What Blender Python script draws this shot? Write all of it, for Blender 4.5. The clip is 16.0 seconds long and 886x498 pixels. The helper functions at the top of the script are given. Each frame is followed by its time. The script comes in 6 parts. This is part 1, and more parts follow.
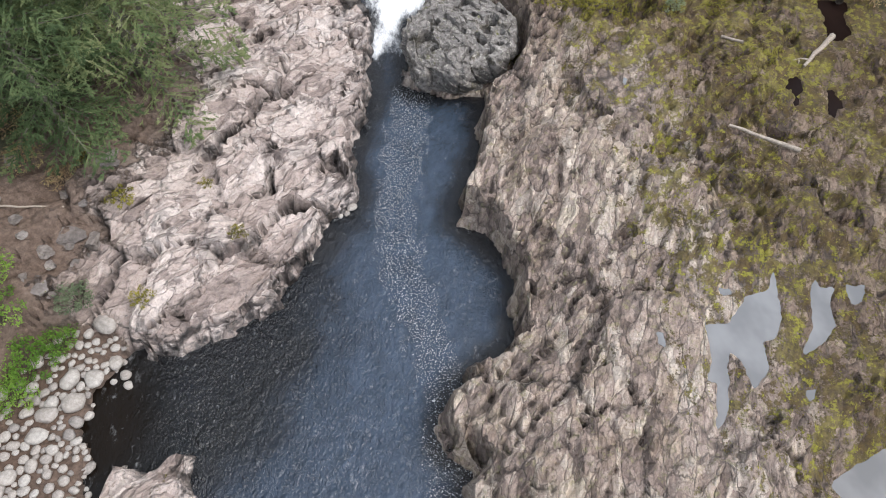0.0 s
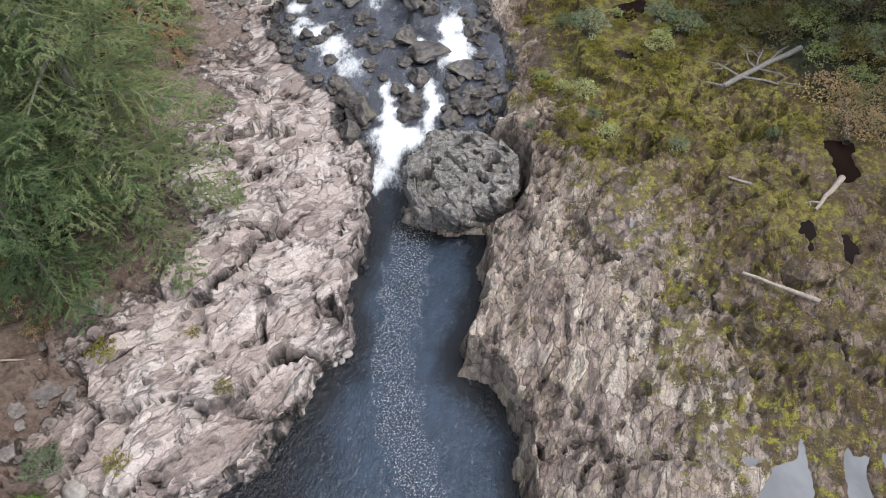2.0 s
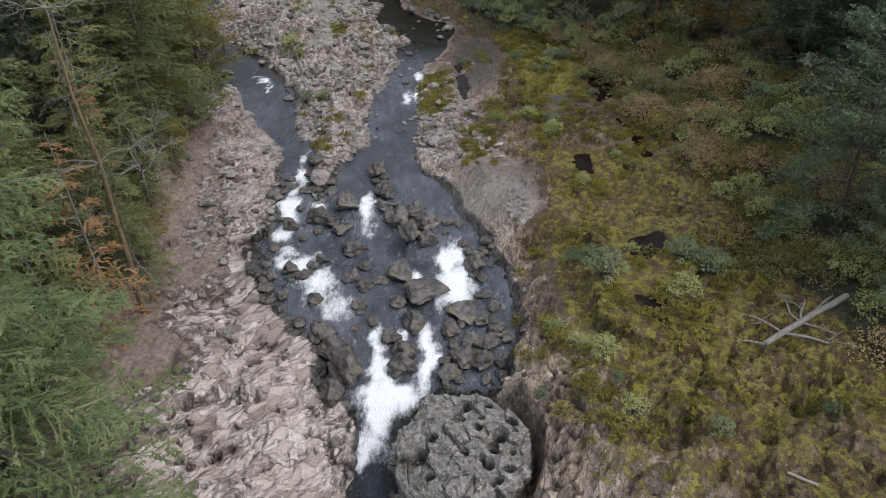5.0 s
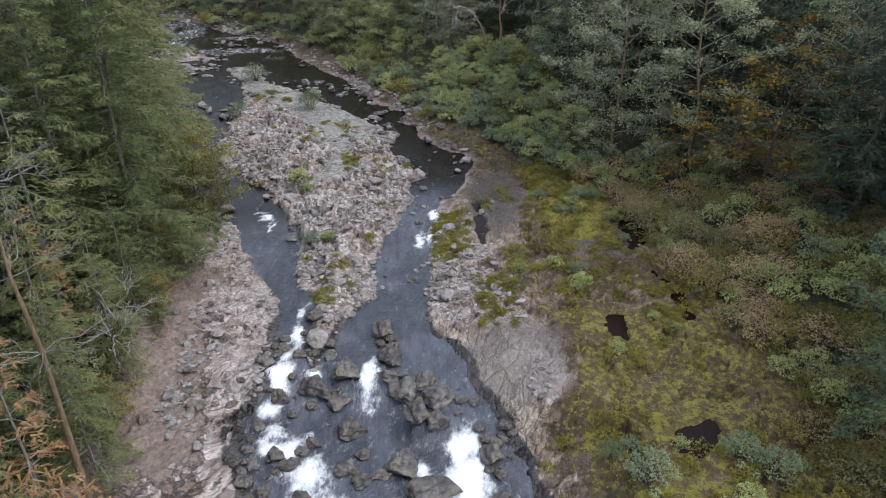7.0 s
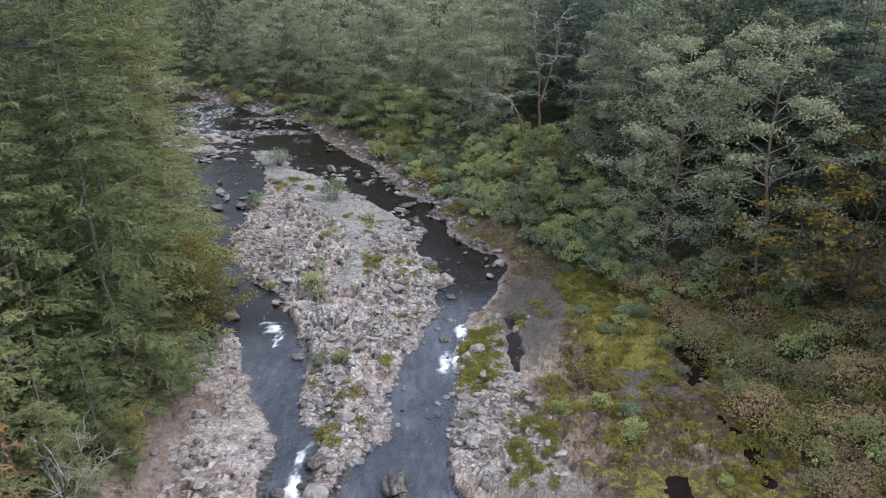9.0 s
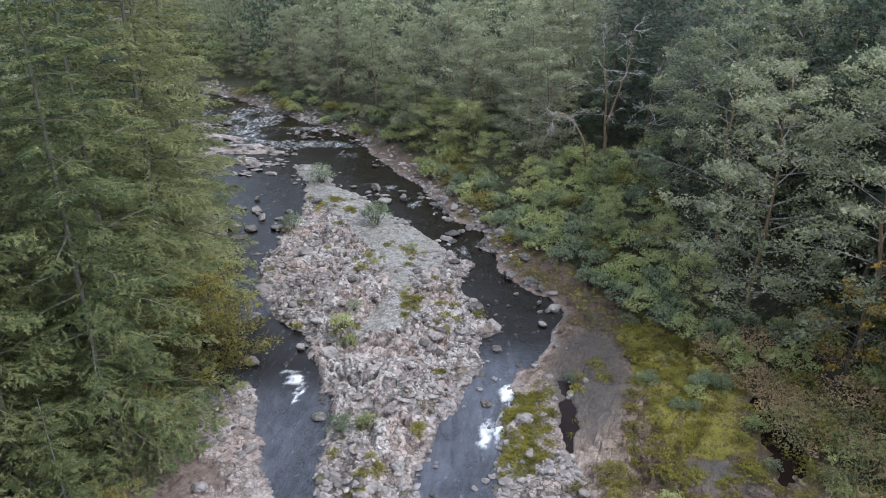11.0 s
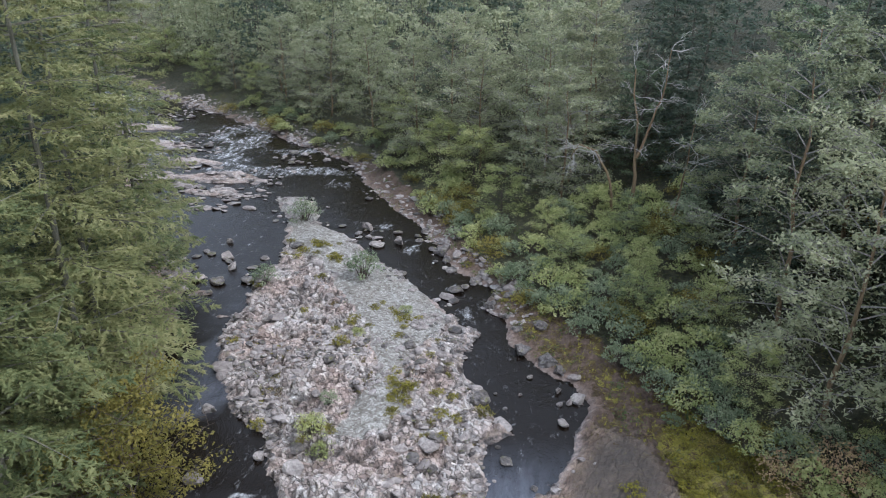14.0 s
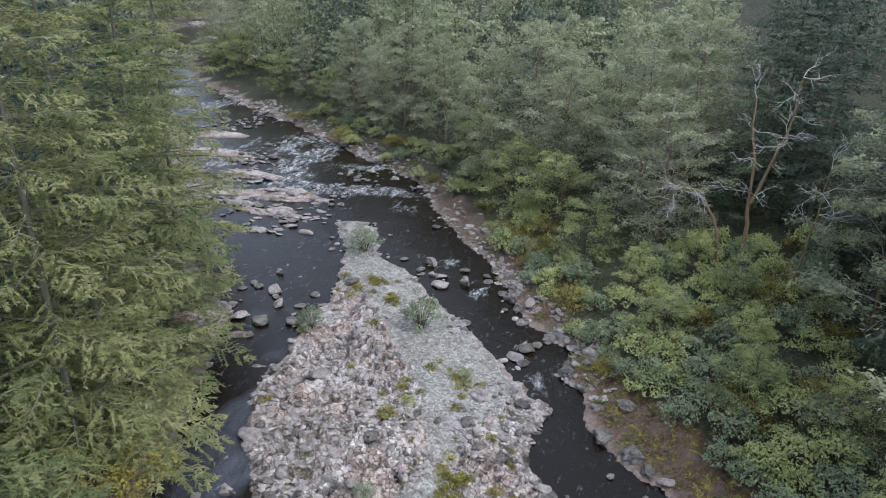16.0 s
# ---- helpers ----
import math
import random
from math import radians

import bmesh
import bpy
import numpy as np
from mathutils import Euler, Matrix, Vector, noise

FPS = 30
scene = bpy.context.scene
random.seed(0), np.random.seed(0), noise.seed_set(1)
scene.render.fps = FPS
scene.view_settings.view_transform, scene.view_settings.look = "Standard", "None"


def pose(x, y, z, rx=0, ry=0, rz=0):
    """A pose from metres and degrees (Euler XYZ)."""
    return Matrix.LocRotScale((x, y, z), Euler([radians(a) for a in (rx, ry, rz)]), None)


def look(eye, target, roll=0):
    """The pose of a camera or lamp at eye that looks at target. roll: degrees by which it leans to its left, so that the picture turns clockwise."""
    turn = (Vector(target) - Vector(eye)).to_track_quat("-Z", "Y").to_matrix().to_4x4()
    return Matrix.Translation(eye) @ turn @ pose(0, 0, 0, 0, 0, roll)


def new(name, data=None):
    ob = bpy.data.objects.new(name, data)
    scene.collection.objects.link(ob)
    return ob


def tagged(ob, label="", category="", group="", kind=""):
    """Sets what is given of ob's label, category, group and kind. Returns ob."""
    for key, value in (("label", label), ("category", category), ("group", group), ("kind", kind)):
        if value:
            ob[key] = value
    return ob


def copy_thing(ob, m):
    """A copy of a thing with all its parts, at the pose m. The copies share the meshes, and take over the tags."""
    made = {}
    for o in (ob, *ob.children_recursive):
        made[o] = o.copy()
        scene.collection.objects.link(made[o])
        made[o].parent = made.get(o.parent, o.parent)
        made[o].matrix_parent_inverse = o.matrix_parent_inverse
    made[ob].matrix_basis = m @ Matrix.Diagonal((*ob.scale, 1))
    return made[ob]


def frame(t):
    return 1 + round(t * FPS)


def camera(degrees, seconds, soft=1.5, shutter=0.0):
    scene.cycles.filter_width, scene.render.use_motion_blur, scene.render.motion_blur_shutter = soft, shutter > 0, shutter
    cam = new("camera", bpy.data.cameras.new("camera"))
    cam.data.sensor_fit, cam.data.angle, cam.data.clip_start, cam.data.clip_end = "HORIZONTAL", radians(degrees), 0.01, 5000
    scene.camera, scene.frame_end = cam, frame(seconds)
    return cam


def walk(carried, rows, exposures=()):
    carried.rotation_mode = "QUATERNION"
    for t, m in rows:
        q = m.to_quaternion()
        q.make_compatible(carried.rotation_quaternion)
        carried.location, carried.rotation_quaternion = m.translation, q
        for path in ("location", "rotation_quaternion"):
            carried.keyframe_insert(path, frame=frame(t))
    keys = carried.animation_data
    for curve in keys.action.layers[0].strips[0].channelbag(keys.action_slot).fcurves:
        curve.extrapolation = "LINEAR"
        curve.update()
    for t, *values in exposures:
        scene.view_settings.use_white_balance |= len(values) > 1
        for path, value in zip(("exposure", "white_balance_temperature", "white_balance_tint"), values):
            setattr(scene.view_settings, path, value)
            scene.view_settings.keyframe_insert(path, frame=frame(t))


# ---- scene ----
cam = camera(63.0, 16.0, 1.0)
METRES, EYE, TILT, LEAN, TURN = 70.0, 34.0, -57.0, 0.0, 0.0
ROWS = [
    (0.0, 0.0, 0.0, 0.0, 0.0, 0.0, -0.0),
    (0.5, -0.0001, 0.0049, 0.0074, 0.0, 1.9, -0.04),
    (1.0, 0.0004, 0.0116, 0.0174, 0.05, 3.82, -0.07),
    (1.5, 0.0007, 0.02, 0.0308, 0.09, 5.75, -0.1),
    (2.0, 0.0011, 0.0299, 0.0473, 0.14, 7.66, -0.12),
    (2.5, 0.0019, 0.0412, 0.0663, 0.2, 9.59, -0.14),
    (3.0, 0.0021, 0.0537, 0.0873, 0.21, 11.53, -0.17),
    (3.5, 0.0031, 0.0669, 0.1101, 0.26, 13.44, -0.16),
    (4.0, 0.0039, 0.0813, 0.134, 0.3, 15.37, -0.2),
    (4.5, 0.0046, 0.0963, 0.1592, 0.3, 17.33, -0.24),
    (5.0, 0.0052, 0.1125, 0.1856, 0.29, 19.26, -0.26),
    (7.5, 0.0078, 0.2043, 0.3307, 1.47, 28.96, -2.19),
    (8.0, 0.0074, 0.2243, 0.361, 1.76, 30.81, -2.7),
    (8.5, 0.0069, 0.2442, 0.3914, 2.19, 32.01, -3.46),
    (9.0, 0.006, 0.2637, 0.4209, 2.68, 32.24, -4.27),
    (11.5, -0.0003, 0.3562, 0.5611, 5.45, 32.02, -8.74),
    (12.0, -0.0029, 0.3746, 0.589, 5.48, 32.03, -8.73),
    (12.5, -0.0069, 0.3942, 0.6182, 5.42, 32.03, -8.74),
    (13.0, -0.0118, 0.4142, 0.6481, 5.38, 32.04, -8.73),
    (13.5, -0.0165, 0.4345, 0.6789, 5.36, 32.03, -8.73),
    (14.0, -0.0216, 0.4548, 0.7099, 5.64, 31.99, -9.11),
    (14.5, -0.0275, 0.4756, 0.7412, 5.98, 31.93, -9.68),
    (15.0, -0.0332, 0.4968, 0.7729, 6.58, 31.84, -10.63),
    (15.5, -0.0397, 0.5177, 0.8051, 7.82, 31.59, -12.51),
    (16.0, -0.0466, 0.5394, 0.8376, 9.33, 31.23, -14.75),
]
EXPOSURES = [(0, 0.75, 6250, 10), (1.5, 0.72, 6200, 10), (3, 0.42, 6150, 10), (4, 0.29, 6170, 10), (5, 0.27, 6150, 10), (7.5, 0.67, 5760, 10), (9, 0.77, 5670, 10), (16, 0.83, 5610, 10)]
walk(cam, [(t, pose(0, 0, EYE, TILT, LEAN, TURN) @ pose(METRES * x, METRES * y, METRES * z, 90 + pitch, roll, yaw)) for t, x, y, z, yaw, pitch, roll in ROWS], EXPOSURES)

# ---- daylight: a bright overcast sky ----
world = bpy.data.worlds.new("overcast_sky")
scene.world = world
world.use_nodes = True
wn, wl_ = world.node_tree.nodes, world.node_tree.links
sky = wn.new("ShaderNodeTexSky")
sky.sky_type, sky.sun_disc = "NISHITA", False
sky.sun_elevation, sky.sun_rotation = radians(57), radians(105)
sky.air_density, sky.dust_density = 1.0, 4.0
veil = wn.new("ShaderNodeMix")
veil.data_type = "RGBA"
veil.inputs["Factor"].default_value = 0.55
veil.inputs["B"].default_value = (8.2, 8.5, 9.0, 1)
wl_.new(sky.outputs["Color"], veil.inputs["A"])
cloud = wn.new("ShaderNodeTexNoise")
cloud.inputs["Scale"].default_value, cloud.inputs["Detail"].default_value = 2.6, 5
ramp = wn.new("ShaderNodeMapRange")
ramp.inputs["From Min"].default_value, ramp.inputs["From Max"].default_value = 0.32, 0.68
ramp.inputs["To Min"].default_value, ramp.inputs["To Max"].default_value = 0.5, 1.35
wl_.new(cloud.outputs["Fac"], ramp.inputs["Value"])
shade = wn.new("ShaderNodeMix")
shade.data_type, shade.blend_type = "RGBA", "MULTIPLY"
shade.inputs["Factor"].default_value = 1
wl_.new(veil.outputs["Result"], shade.inputs["A"])
wl_.new(ramp.outputs["Result"], shade.inputs["B"])
back = wn["Background"]
back.inputs["Strength"].default_value = 0.145
wl_.new(shade.outputs["Result"], back.inputs["Color"])

sun = new("sun", bpy.data.lights.new("sun", "SUN"))
sun.data.energy, sun.data.angle, sun.data.color = 1.35, radians(32), (1.0, 0.96, 0.9)
sun.matrix_world = look((52, -14, 84), (0, 0, 0))

# ---- materials ----
def material(name):
    m = bpy.data.materials.new(name)
    m.use_nodes = True
    return m, m.node_tree.nodes, m.node_tree.links, m.node_tree.nodes["Principled BSDF"]


def noise_tex(n, l, scale, detail=5.0, rough=0.6, coords="Object", stretch=None, distort=0.0):
    tc = n.new("ShaderNodeTexCoord")
    tex = n.new("ShaderNodeTexNoise")
    tex.inputs["Scale"].default_value, tex.inputs["Detail"].default_value = scale, detail
    tex.inputs["Roughness"].default_value, tex.inputs["Distortion"].default_value = rough, distort
    if stretch:
        mp = n.new("ShaderNodeMapping")
        mp.vector_type = "TEXTURE"
        mp.inputs["Rotation"].default_value = (0, 0, radians(stretch[3]))
        mp.inputs["Scale"].default_value = tuple(1 / v for v in stretch[:3])
        l.new(tc.outputs[coords], mp.inputs["Vector"])
        l.new(mp.outputs["Vector"], tex.inputs["Vector"])
    else:
        l.new(tc.outputs[coords], tex.inputs["Vector"])
    return tex.outputs["Fac"]


def ramp_of(n, l, fac, stops):
    r = n.new("ShaderNodeValToRGB")
    e = r.color_ramp.elements
    while len(e) < len(stops):
        e.new(0.5)
    for k, (p, c) in enumerate(stops):
        e[k].position, e[k].color = p, (*c, 1)
    l.new(fac, r.inputs["Fac"])
    return r.outputs["Color"]


def mix(n, l, fac, a, b, mode="MIX"):
    m = n.new("ShaderNodeMix")
    m.data_type, m.blend_type = "RGBA", mode
    for sock, v in (("Factor", fac), ("A", a), ("B", b)):
        if isinstance(v, (int, float)):
            m.inputs[sock].default_value = v
        elif isinstance(v, tuple):
            m.inputs[sock].default_value = (*v, 1)
        else:
            l.new(v, m.inputs[sock])
    return m.outputs["Result"]


def calc(n, l, op, a, b=0.0, clamp=False):
    m = n.new("ShaderNodeMath")
    m.operation, m.use_clamp = op, clamp
    for k, v in enumerate((a, b)):
        if isinstance(v, (int, float)):
            m.inputs[k].default_value = v
        else:
            l.new(v, m.inputs[k])
    return m.outputs["Value"]


def span(n, l, v, lo, hi):
    m = n.new("ShaderNodeMapRange")
    m.interpolation_type = "SMOOTHSTEP"
    m.inputs["From Min"].default_value, m.inputs["From Max"].default_value = lo, hi
    l.new(v, m.inputs["Value"])
    return m.outputs["Result"]


def attr(n, name):
    a = n.new("ShaderNodeAttribute")
    a.attribute_name = name
    return a.outputs["Fac"]


def bumped(n, l, bsdf, height, strength, distance):
    b = n.new("ShaderNodeBump")
    b.inputs["Strength"].default_value, b.inputs["Distance"].default_value = strength, distance
    l.new(height, b.inputs["Height"])
    l.new(b.outputs["Normal"], bsdf.inputs["Normal"])


def plates(n, l, scale, stretch=(1, 1, 1, 0), warp=0.35):
    """Broken slabs: a random value per slab, and the distance to its edge."""
    tc, mp = n.new("ShaderNodeTexCoord"), n.new("ShaderNodeMapping")
    mp.vector_type = "TEXTURE"
    mp.inputs["Rotation"].default_value, mp.inputs["Scale"].default_value = (0, 0, radians(stretch[3])), tuple(1 / v for v in stretch[:3])
    l.new(tc.outputs["Object"], mp.inputs["Vector"])
    nz = n.new("ShaderNodeTexNoise")
    nz.inputs["Scale"].default_value, nz.inputs["Detail"].default_value = scale * 1.3, 3
    l.new(mp.outputs["Vector"], nz.inputs["Vector"])
    add = n.new("ShaderNodeVectorMath")
    add.operation = "MULTIPLY_ADD"
    add.inputs[1].default_value = (warp / scale * 2.2,) * 3
    l.new(nz.outputs["Color"], add.inputs[0])
    l.new(mp.outputs["Vector"], add.inputs[2])
    out, cells = [], None
    for feature, sock in (("F1", "Color"), ("DISTANCE_TO_EDGE", "Distance")):
        v = n.new("ShaderNodeTexVoronoi")
        cells = v if feature == "F1" else cells
        v.feature = feature
        v.inputs["Scale"].default_value = scale
        l.new(add.outputs["Vector"], v.inputs["Vector"])
        out.append(v.outputs[sock])
    sep = n.new("ShaderNodeSeparateColor")
    l.new(out[0], sep.inputs["Color"])
    # each slab leans its own way
    rel, lean, dot = n.new("ShaderNodeVectorMath"), n.new("ShaderNodeVectorMath"), n.new("ShaderNodeVectorMath")
    rel.operation, lean.operation, dot.operation = "SUBTRACT", "SUBTRACT", "DOT_PRODUCT"
    l.new(add.outputs["Vector"], rel.inputs[0])
    l.new(cells.outputs["Position"], rel.inputs[1])
    l.new(out[0], lean.inputs[0])
    lean.inputs[1].default_value = (0.5, 0.5, 0.5)
    l.new(rel.outputs["Vector"], dot.inputs[0])
    l.new(lean.outputs["Vector"], dot.inputs[1])
    return sep.outputs["Red"], out[1], dot.outputs["Value"]


def ground_material():
    m, n, l, bsdf = material("gorge_ground")
    add = lambda a, b: calc(n, l, "ADD", a, b)
    mul = lambda a, b: calc(n, l, "MULTIPLY", a, b)
    off = lambda v, k: mul(calc(n, l, "SUBTRACT", v, 0.5), k)
    big, mid, fine = noise_tex(n, l, 0.22, 4), noise_tex(n, l, 1.3, 6, 0.65), noise_tex(n, l, 8.0, 6, 0.75)
    grain = noise_tex(n, l, 1.5, 7, 0.72, stretch=(2.4, 0.6, 1.0, -14), distort=0.8)
    p1, e1, t1 = plates(n, l, 0.34, (1.5, 0.7, 1, -42), 0.36)
    p2, e2, t2 = plates(n, l, 0.85, (1.6, 0.8, 1, -48), 0.4)
    p3, e3, t3 = plates(n, l, 0.6, (1.7, 0.7, 1, -16), 0.4)
    p4, e4, t4 = plates(n, l, 1.9, (1.5, 0.8, 1, -10), 0.45)
    # pale left wall: slabs of slightly different tone, brown dirt in streaks, shade painted into joints
    streak = noise_tex(n, l, 0.9, 7, 0.72, stretch=(1.8, 0.5, 1, -45), distort=0.5)
    tone = add(mul(p1, 0.26), add(mul(p2, 0.3), add(mul(mid, 0.22), mul(streak, 0.42))))
    pale = ramp_of(n, l, tone, [(0.3, (0.13, 0.105, 0.097)), (0.47, (0.27, 0.228, 0.21)), (0.6, (0.395, 0.345, 0.32)), (0.8, (0.52, 0.475, 0.45))])
    joint_shade = calc(n, l, "MAXIMUM", mul(calc(n, l, "SUBTRACT", 1.0, span(n, l, e2, 0.008, 0.045)), span(n, l, streak, 0.53, 0.62)), mul(calc(n, l, "SUBTRACT", 1.0, span(n, l, e1, 0.008, 0.03)), span(n, l, mid, 0.53, 0.6)))
    pale = mix(n, l, mul(joint_shade, 0.7), pale, (0.04, 0.045, 0.04))
    pale = mix(n, l, mul(span(n, l, add(streak, off(big, 0.6)), 0.53, 0.63), 0.85), pale, ramp_of(n, l, fine, [(0.3, (0.075, 0.06, 0.056)), (0.7, (0.23, 0.192, 0.18))]))
    # mauve foliated shelf on the right
    tone = add(mul(p3, 0.28), add(mul(grain, 0.55), mul(p4, 0.2)))
    mauve = ramp_of(n, l, tone, [(0.32, (0.085, 0.064, 0.054)), (0.44, (0.245, 0.192, 0.165)), (0.56, (0.41, 0.34, 0.29)), (0.7, (0.62, 0.55, 0.47))])
    mauve = mix(n, l, mul(span(n, l, noise_tex(n, l, 0.5, 5, 0.7), 0.45, 0.65), 0.55), mauve, mix(n, l, 1.0, mauve, (1.0, 0.97, 0.80), "MULTIPLY"))
    # shadow lines between the foliated slabs, painted near-black
    seam_shade = mul(calc(n, l, "SUBTRACT", 1.0, span(n, l, e3, 0.008, 0.035)), span(n, l, mid, 0.4, 0.5))
    seam_shade = calc(n, l, "MAXIMUM", seam_shade, mul(calc(n, l, "SUBTRACT", 1.0, span(n, l, e4, 0.005, 0.035)), span(n, l, grain, 0.5, 0.58)))
    mauve = mix(n, l, mul(seam_shade, 0.65), mauve, (0.05, 0.04, 0.034))
    pale = mix(n, l, 1.0, pale, (1.1, 1.055, 1.035), "MULTIPLY")
    mauve = mix(n, l, 1.0, mauve, (1.02, 0.985, 0.965), "MULTIPLY")
    rock = mix(n, l, attr(n, "pale"), mauve, pale)
    # tumbled grey and pinkish blocks of the upper banks and the island
    p5, e5, t5 = plates(n, l, 0.95, (1.2, 0.85, 1, 24), 0.5)
    p6, e6, t6 = plates(n, l, 2.3, (1.25, 0.85, 1, 70), 0.55)
    tone = add(mul(p5, 0.3), add(mul(p6, 0.5), mul(fine, 0.3)))
    blocks = ramp_of(n, l, tone, [(0.2, (0.07, 0.06, 0.055)), (0.32, (0.23, 0.19, 0.172)), (0.5, (0.385, 0.335, 0.308)), (0.72, (0.52, 0.48, 0.452)), (0.95, (0.66, 0.63, 0.605))])
    blocks = mix(n, l, mul(span(n, l, noise_tex(n, l, 0.16, 4, 0.6), 0.46, 0.6), 0.7), blocks, mix(n, l, 1.0, blocks, (0.86, 0.72, 0.66), "MULTIPLY"))
    # shade of the crevices between blocks, put into the colour
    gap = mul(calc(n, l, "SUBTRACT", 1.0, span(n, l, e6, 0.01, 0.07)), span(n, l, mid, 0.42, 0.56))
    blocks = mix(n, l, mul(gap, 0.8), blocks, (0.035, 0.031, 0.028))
    rock = mix(n, l, mul(attr(n, "block"), 0.9), rock, blocks)
    rock = mix(n, l, attr(n, "slab"), rock, ramp_of(n, l, add(mul(mid, 0.6), mul(fine, 0.4)), [(0.3, (0.09, 0.082, 0.08)), (0.5, (0.17, 0.157, 0.152)), (0.72, (0.25, 0.235, 0.228))]))
    rock = mix(n, l, mul(span(n, l, fine, 0.49, 0.6), 0.5), rock, mix(n, l, 1.0, rock, (0.52, 0.49, 0.47), "MULTIPLY"))
    speck = span(n, l, noise_tex(n, l, 17.0, 4, 0.7), 0.52, 0.62)
    rock = mix(n, l, mul(speck, 0.3), rock, mix(n, l, 1.0, rock, (0.5, 0.47, 0.45), "MULTIPLY"))
    rock = mix(n, l, 1.0, rock, (1.14, 1.14, 1.13), "MULTIPLY")
    lichen = mul(span(n, l, noise_tex(n, l, 2.1, 7, 0.75), 0.54, 0.64), 0.6)
    rock = mix(n, l, mul(lichen, calc(n, l, "SUBTRACT", 1.1, attr(n, "pale"))), rock, (0.27, 0.255, 0.12))
    rock = mix(n, l, mul(attr(n, "peat"), 0.55), rock, mix(n, l, 1.0, rock, (0.5, 0.43, 0.33), "MULTIPLY"))
    # dark wet basalt close to the river
    wetrock = ramp_of(n, l, add(mul(fine, 0.5), mul(p4, 0.4)), [(0.25, (0.02, 0.018, 0.018)), (0.7, (0.12, 0.108, 0.103))])
    wet = span(n, l, add(attr(n, "wet"), off(mid, 0.9)), 0.4, 0.6)
    rock = mix(n, l, wet, rock, wetrock)
    # cracks coloured near-black for the shade deep inside them
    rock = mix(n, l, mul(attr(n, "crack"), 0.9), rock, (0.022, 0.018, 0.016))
    # red-brown soil with needles
    soil = ramp_of(n, l, noise_tex(n, l, 3.0, 7, 0.75), [(0.3, (0.05, 0.034, 0.025)), (0.46, (0.15, 0.108, 0.085)), (0.6, (0.235, 0.178, 0.146)), (0.74, (0.36, 0.30, 0.26))])
    soil = mix(n, l, mul(attr(n, "peat"), 0.7), soil, mix(n, l, 1.0, soil, (0.55, 0.49, 0.42), "MULTIPLY"))
    sm = span(n, l, add(attr(n, "soil"), off(noise_tex(n, l, 0.8, 7, 0.75), 2.2)), 0.4, 0.62)
    c = mix(n, l, mul(sm, 0.9), rock, soil)
    # pale river gravel
    g1, ge, gt = plates(n, l, 5.0, (1, 1, 1, 0), 0.15)
    g2, ge2, gt2 = plates(n, l, 1.6, (1, 1, 1, 0), 0.3)
    gcol = ramp_of(n, l, add(mul(g1, 0.45), add(mul(g2, 0.2), mul(noise_tex(n, l, 0.7, 6, 0.7), 0.45))), [(0.2, (0.10, 0.086, 0.068)), (0.45, (0.22, 0.20, 0.172)), (0.6, (0.30, 0.285, 0.255)), (0.9, (0.46, 0.445, 0.41))])
    gcol = mix(n, l, mul(calc(n, l, "SUBTRACT", 1.0, span(n, l, ge, 0.0, 0.12)), 0.6), gcol, (0.17, 0.155, 0.135))
    gm = span(n, l, add(attr(n, "gravel"), off(mid, 0.9)), 0.42, 0.58)
    c = mix(n, l, gm, c, gcol)
    # moss and dry golden grass
    mo = ramp_of(n, l, noise_tex(n, l, 2.6, 7, 0.75), [(0.3, (0.045, 0.034, 0.016)), (0.43, (0.11, 0.088, 0.028)), (0.55, (0.18, 0.15, 0.032)), (0.68, (0.26, 0.22, 0.045))])
    mo = mix(n, l, span(n, l, noise_tex(n, l, 0.35, 6, 0.7), 0.42, 0.56), mo, mix(n, l, 1.0, mo, (0.62, 0.5, 0.52), "MULTIPLY"))
    base = noise_tex(n, l, 0.8, 9, 0.74)
    mn = add(off(base, 2.6), add(off(fine, 0.9), off(grain, 1.0)))
    mm = span(n, l, add(attr(n, "moss"), mn), 0.53, 0.61)
    lime = mul(span(n, l, add(add(mul(attr(n, "moss"), 0.35), off(noise_tex(n, l, 1.5, 8, 0.72), 2.6)), off(fine, 0.9)), 0.31, 0.38), calc(n, l, "SUBTRACT", 0.95, mul(attr(n, "peat"), 0.25)))
    lime = calc(n, l, "MAXIMUM", lime, mul(mul(attr(n, "gold"), 0.8), span(n, l, add(noise_tex(n, l, 0.9, 7, 0.75), off(fine, 0.7)), 0.44, 0.58)))
    mo = mix(n, l, lime, mo, ramp_of(n, l, fine, [(0.3, (0.15, 0.15, 0.012)), (0.65, (0.37, 0.355, 0.022))]))
    c = mix(n, l, mul(mm, 0.85), c, mo)
    c = mix(n, l, mul(mul(attr(n, "peat"), 0.8), calc(n, l, "SUBTRACT", 1.0, mul(mul(lime, mm), 0.75))), c, mix(n, l, 1.0, c, (0.62, 0.55, 0.49), "MULTIPLY"))
    # forest litter
    lit = ramp_of(n, l, noise_tex(n, l, 2.4, 7, 0.75), [(0.3, (0.018, 0.02, 0.01)), (0.5, (0.05, 0.05, 0.025)), (0.7, (0.10, 0.085, 0.045))])
    fm = span(n, l, add(attr(n, "litter"), off(noise_tex(n, l, 0.5, 7, 0.7), 1.6)), 0.4, 0.65)
    c = mix(n, l, fm, c, lit)
    c = mix(n, l, attr(n, "bed"), c, (0.035, 0.026, 0.018))
    l.new(c, bsdf.inputs["Base Color"])
    rg = n.new("ShaderNodeMapRange")
    rg.inputs["To Min"].default_value, rg.inputs["To Max"].default_value = 0.88, 0.42
    l.new(wet, rg.inputs["Value"])
